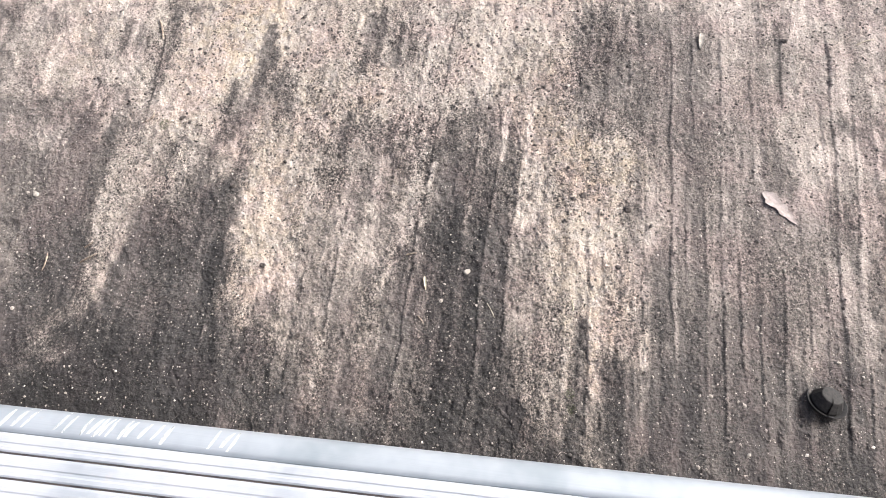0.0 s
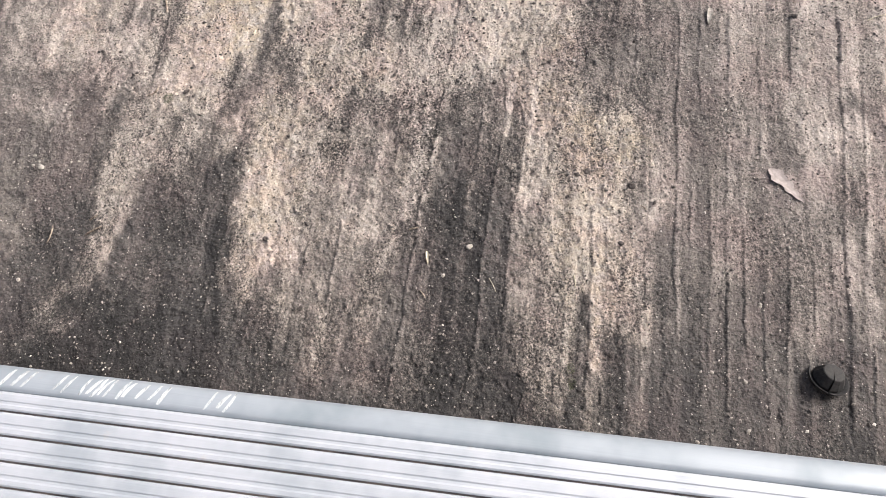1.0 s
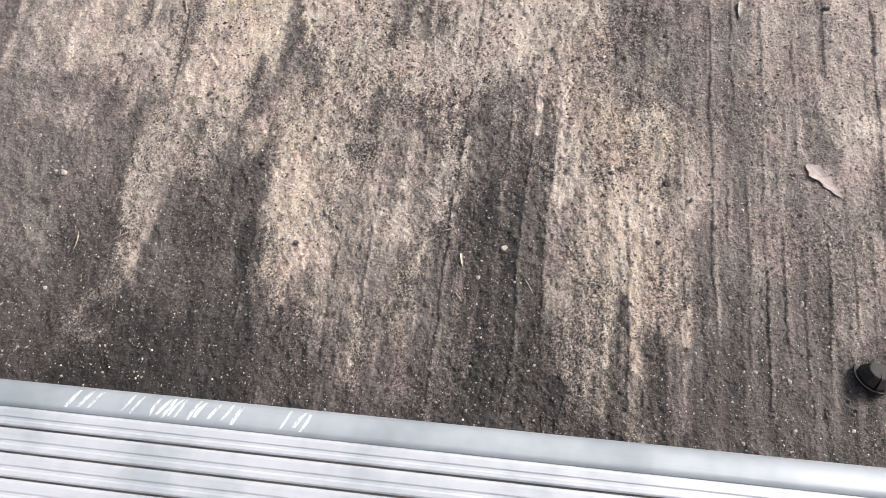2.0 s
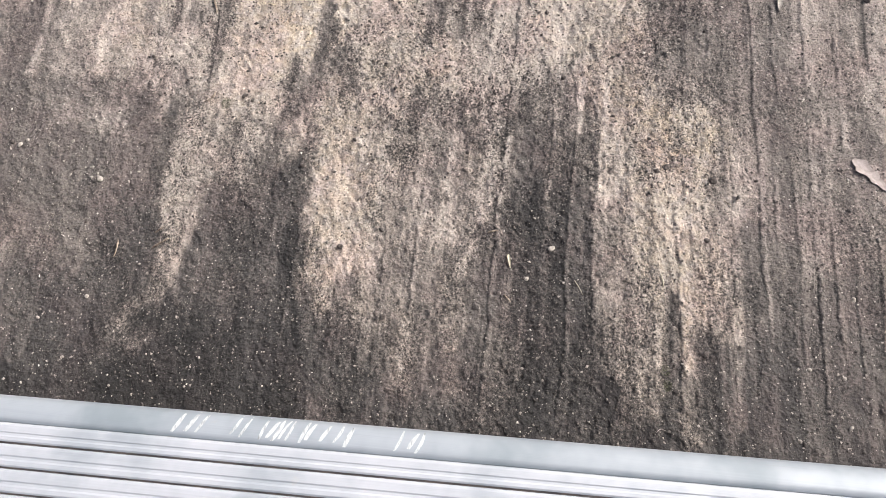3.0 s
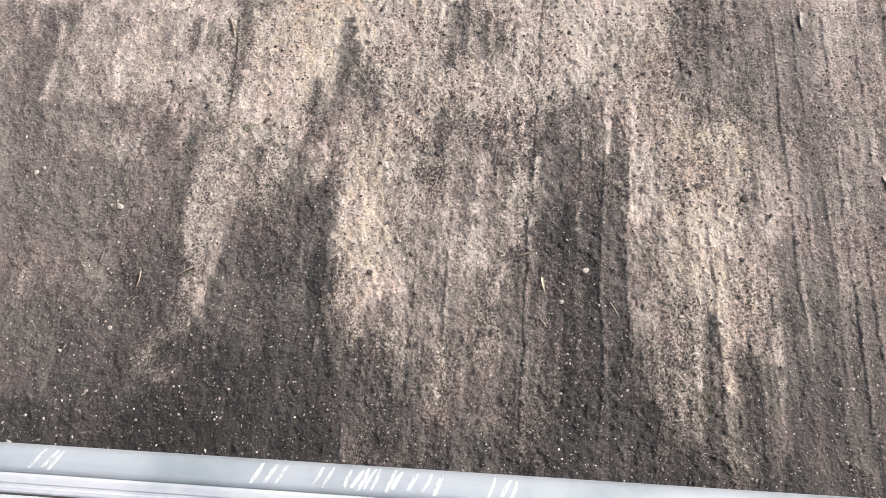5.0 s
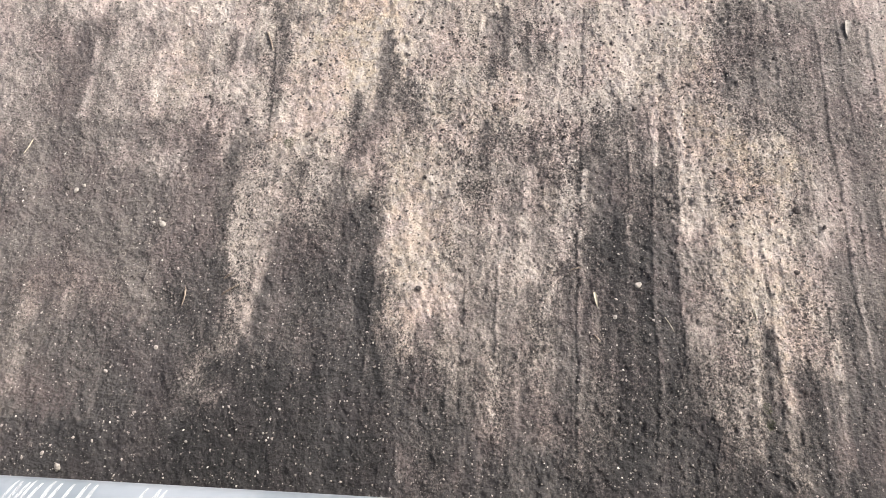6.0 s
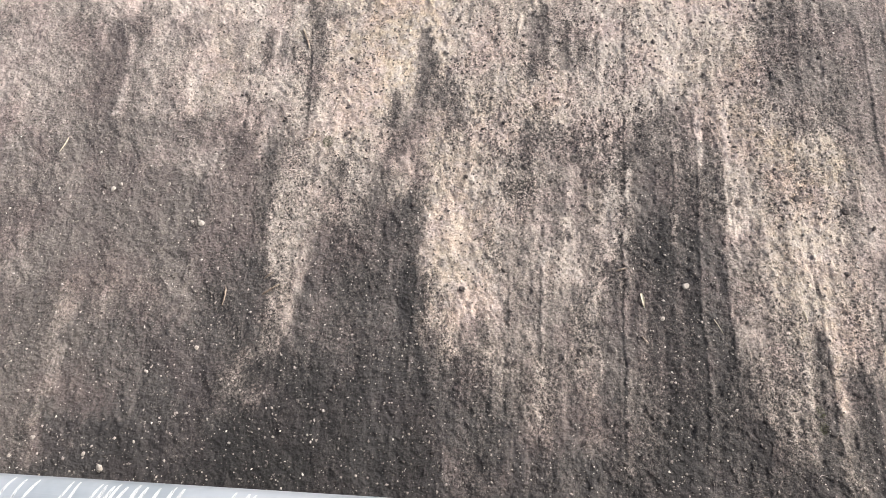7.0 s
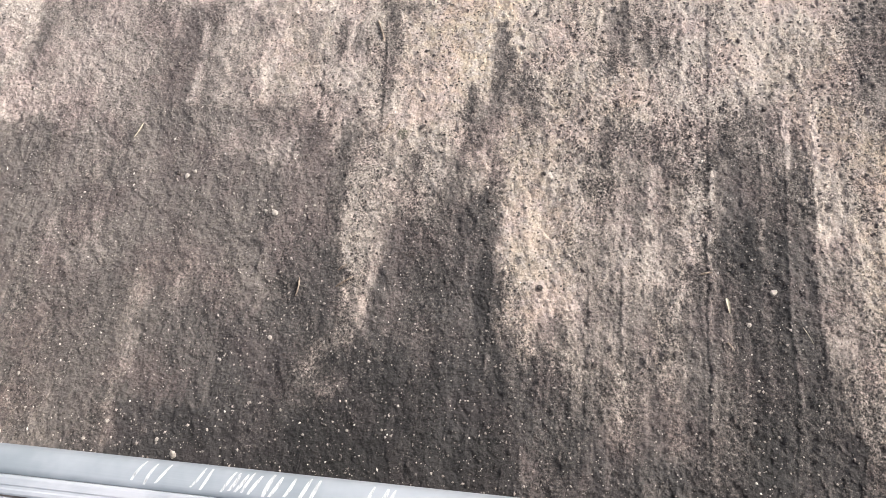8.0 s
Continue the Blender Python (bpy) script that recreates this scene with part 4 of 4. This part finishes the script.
stem("twig", (0.158, 0.4485), (0.167, 0.4415), 0.0008, TWIG, "tiny dark twig lying on the ground", "twig")
stem("straw", (-1.072, 0.563), (-1.081, 0.535), 0.0008, STRAW, "thin pale straw lying on the ground", "straw")
stem("straw", (-0.052, 0.308), (-0.039, 0.288), 0.00045, STRAW, "thin pale straw lying on dark ground", "straw")
stem("straw", (0.502, 0.813), (0.532, 0.827), 0.0007, STRAW, "thin pale straw lying on ridged ground", "straw", 0.06)
stem("straw", (0.0614, 0.1082), (0.0750, 0.1114), 0.0004, BARK, "pale curled root thread on dark ground", "root", 0.35)
stem("straw", (0.068, 0.327), (0.0715, 0.309), 0.0009, STRAW, "thin yellow straw lying in a rut", "straw")


def flake(name, a, b, wide, thick, material, label, category, seed, jag=0.25, lift=0.002, blunt=4.0):
    """A thin curled chip with a torn outline from a to b."""
    rng = random.Random(seed)
    a, b = Vector((*a, 0)), Vector((*b, 0))
    along, n = b - a, 15
    side = Vector((-along.y, along.x, 0)).normalized()
    bm, rows = bmesh.new(), []
    for i in range(n):
        s_ = i / (n - 1)
        half = wide / 2 * min(1.0, 0.35 + 5 * s_) * max(0.06, 1 - s_ ** blunt)
        row = []
        for q in (-1.0, -0.35, 0.35, 1.0):
            k = half * q * (1 + (rng.uniform(-jag, jag) if abs(q) == 1.0 else 0.0))
            p = a + along * s_ + side * k
            row.append(bm.verts.new((p.x, p.y, ground_z(*(a + along * 0.5).xy) + lift + 0.0012 * (q * q) * half / wide * 2 + 0.001 * math.sin(5 * s_))))
        rows.append(row)
    for p, q in zip(rows, rows[1:]):
        for i in range(3):
            bm.faces.new((p[i], p[i + 1], q[i + 1], q[i]))
    out = bmesh.ops.extrude_face_region(bm, geom=list(bm.faces))
    for v in out["geom"]:
        if isinstance(v, bmesh.types.BMVert):
            v.co.z -= thick
    return tagged(part(name, bm, material), label, category)


flake("bark_chip", (0.342, 0.526), (0.388, 0.475), 0.0205, 0.0016, BARK, "pale pinkish torn bark chip lying on ridged ground", "bark chip", 4, 0.32, 0.0018, 2.2)
flake("seed_husk", (0.2585, 0.8215), (0.2555, 0.7905), 0.009, 0.002, PALE, "pale oval husk lying on the ground", "husk", 9, 0.08, 0.004)
flake("straw", (-0.1478, 0.340), (-0.1432, 0.319), 0.0042, 0.0008, STRAW, "pale split sliver of straw on dark ground", "straw", 12, 0.15, 0.003)


def moss(x, y, wide, blades, label):
    """A tuft of short bent moss blades."""
    rng = random.Random(int(x * 7000) + int(y * 3000))
    bm = bmesh.new()
    for _ in range(blades):
        t, r = rng.uniform(0, math.tau), wide * math.sqrt(rng.random())
        px, py = x + r * math.cos(t), y + 1.3 * r * math.sin(t)
        z, high, lean = ground_z(px, py), rng.uniform(0.0012, 0.0034), rng.uniform(0, math.tau)
        a = Vector((0.0005 * math.cos(lean + 1.6), 0.0005 * math.sin(lean + 1.6), 0))
        foot, bow = Vector((px, py, z - 0.0005)), Vector((math.cos(lean), math.sin(lean), 0)) * 0.0016
        low = [bm.verts.new(foot - a), bm.verts.new(foot + a), bm.verts.new(foot - bow * 0.25)]
        tip = bm.verts.new(foot + bow + Vector((0, 0, high)))
        for i in range(3):
            bm.faces.new((low[i], low[(i + 1) % 3], tip))
    tagged(part("moss_tuft", bm, MOSS), label, "moss")


moss(-0.6304, 0.5692, 0.008, 260, "small grey-green moss tuft beside dark clods")
moss(0.0761, 0.1714, 0.006, 120, "sparse green moss growing in a rut")
moss(0.0733, 0.1915, 0.006, 110, "sparse green moss growing in a rut")


# a black plastic push fastener: a dished flange with a split, faceted stud
def lathe(profile, turns=32, gap=0.0, start=0.0):
    """Turns the outline of (radius, height) round z, leaving out gap degrees, closed at its ends."""
    bm = bmesh.new()
    n = turns + (1 if gap else 0)
    rings = []
    for i in range(n):
        t = radians(start + gap / 2) + (math.tau - radians(gap)) * i / turns
        rings.append([bm.verts.new((r * math.cos(t), r * math.sin(t), z)) for r, z in profile])
    for i in range(turns):
        p, q = rings[i], rings[(i + 1) % n]
        for j in range(len(profile)):
            k = (j + 1) % len(profile)
            bm.faces.new((p[j], q[j], q[k], p[k]))
    if gap:
        bm.faces.new(rings[0][::-1])
        bm.faces.new(rings[-1])
    bmesh.ops.remove_doubles(bm, verts=bm.verts, dist=1e-6)
    return bm


fastener = new("push_fastener")
fx, fy = 0.4035, 0.2185
fastener.matrix_world = pose(fx, fy, ground_z(fx, fy) + 0.0036, -24, 9, 0)
tagged(fastener, "black plastic push fastener lying tilted on the ground", "fastener")
part("flange", lathe([(0.0100, -0.0010), (0.0215, -0.0005), (0.0250, 0.0030), (0.0260, 0.0028), (0.0258, 0.0012), (0.0225, -0.0040), (0.0100, -0.0045)], 40, 5.0, 252), RUBBER, fastener, "dished black rim", True)
part("stud", lathe([(0.0002, -0.002), (0.0210, -0.0015), (0.0205, 0.0030), (0.0140, 0.0155), (0.0128, 0.0163), (0.0002, 0.0165)], 12, 7.0, 252), DUSTED, fastener, "dusty faceted stud with a slit")


part("shank", lathe([(0.0002, -0.0040), (0.0080, -0.0040), (0.0070, -0.0150), (0.0050, -0.0170), (0.0002, -0.0170)], 12), RUBBER, fastener)


def scatter(name, label, material, count, seed, least, most, rare, area=(-1.55, 0.66, 0.02, 0.98)):
    """Loose grains all over the near ground, as one mesh."""
    r = np.random.default_rng(seed)
    x, y = r.uniform(area[0], area[1], count), r.uniform(area[2], area[3], count)
    if area[1] < 0.2:
        some = vnoise(x * 14 + y * 6, y * 12, 61, 2) + 0.35 * r.random(count) > 0.66
        x, y = x[some], y[some]
        count = len(x)
    size = least + (most - least) * r.random(count) ** rare
    corners = np.array([(1, 0, 0), (-1, 0, 0), (0, 1, 0), (0, -1, 0), (0, 0, 1), (0, 0, -1)], dtype=float)
    faces = np.array([(0, 2, 4), (2, 1, 4), (1, 3, 4), (3, 0, 4), (2, 0, 5), (1, 2, 5), (3, 1, 5), (0, 3, 5)])
    turn = r.uniform(0, math.tau, count)
    shape = corners[None] * r.uniform(0.6, 1.35, (count, 6, 1)) * np.array([1.2, 0.85, 0.6])
    cx, sx = np.cos(turn)[:, None], np.sin(turn)[:, None]
    px = (shape[..., 0] * cx - shape[..., 1] * sx) * size[:, None] + x[:, None]
    py = (shape[..., 0] * sx + shape[..., 1] * cx) * size[:, None] + y[:, None]
    gz = relief[np.searchsorted(GY, y), np.searchsorted(GX, x)]
    pz = shape[..., 2] * size[:, None] + (gz + size * 0.3)[:, None]
    at = np.stack([px, py, pz], -1).reshape(-1, 3)
    tri = (faces[None] + 6 * np.arange(count)[:, None, None]).reshape(-1, 3)
    me = bpy.data.meshes.new(name)
    me.from_pydata(at.tolist(), [], tri.tolist())
    me.materials.append(material)
    tagged(new(name, me), label, name, kind="stuff")


def granules():
    """The coarse sand that is bound in the crust: half-buried grains in its own colour."""
    r = np.random.default_rng(17)
    count = 70000
    x, y = r.uniform(-1.22, 0.60, count), r.uniform(0.04, 0.98, count)
    j, i = np.searchsorted(GY, y).clip(0, len(GY) - 1), np.searchsorted(GX, x).clip(0, len(GX) - 1)
    keep = r.random(count) < 1 - 0.7 * smooth[j, i]
    x, y, i, j = x[keep], y[keep], i[keep], j[keep]
    count = len(x)
    size = 0.0006 + 0.0010 * r.random(count) ** 2.4 + 0.0010 * (r.random(count) < 0.06)
    turn = r.uniform(0, math.tau, count)[:, None] + np.arange(4)[None] * (math.tau / 4) + r.uniform(-0.4, 0.4, (count, 4))
    reach = size[:, None] * r.uniform(0.75, 1.35, (count, 4))
    at = np.zeros((count, 5, 3))
    at[:, :4, 0], at[:, :4, 1] = x[:, None] + np.cos(turn) * reach, y[:, None] + np.sin(turn) * reach
    at[:, 4, 0], at[:, 4, 1] = x + r.uniform(-0.35, 0.35, count) * size, y + r.uniform(-0.35, 0.35, count) * size
    z = relief[j, i]
    at[:, :4, 2], at[:, 4, 2] = z[:, None] - 0.0007, z + size * r.uniform(0.3, 0.9, count)
    tri = np.array([(0, 1, 4), (1, 2, 4), (2, 3, 4), (3, 0, 4)])[None] + 5 * np.arange(count)[:, None, None]
    me = bpy.data.meshes.new("granules")
    me.vertices.add(count * 5)
    me.vertices.foreach_set("co", at.ravel())
    me.loops.add(tri.size)
    me.loops.foreach_set("vertex_index", tri.ravel().astype(np.int32))
    me.polygons.add(count * 4)
    me.polygons.foreach_set("loop_start", np.arange(0, tri.size, 3, dtype=np.int32))
    me.polygons.foreach_set("loop_total", np.full(count * 4, 3, dtype=np.int32))
    me.polygons.foreach_set("use_smooth", np.ones(count * 4, dtype=bool))
    for name, field in (("crust", crust), ("ochre", ochre)):
        me.attributes.new(name, "FLOAT", "POINT").data.foreach_set("value", np.repeat(field[j, i], 5).astype(np.float32))
    me.update(calc_edges=True)
    me.materials.append(SAND)
    tagged(new("granules", me), "coarse grey and pale sand grains bound in the crust", "sand", kind="stuff")


granules()
scatter("grit", "loose pale and dark grains of grit strewn over the ground", GRIT, 30000, 7, 0.0007, 0.0024, 3.2)
scatter("crumbs", "small dark crumbs of dirt strewn over the ground", CRUMB, 4200, 8, 0.0009, 0.0025, 2.2)
scatter("dirt_lumps", "dark torn lumps of dirt on the pale crust", CLOD, 800, 9, 0.0015, 0.0044, 2.4, (-0.80, 0.08, 0.36, 0.92))
scatter("pale_grit", "pale specks of grit scattered over the dark dust", SPECK, 2600, 10, 0.0005, 0.0015, 2.6, (-1.22, 0.60, 0.04, 0.90))
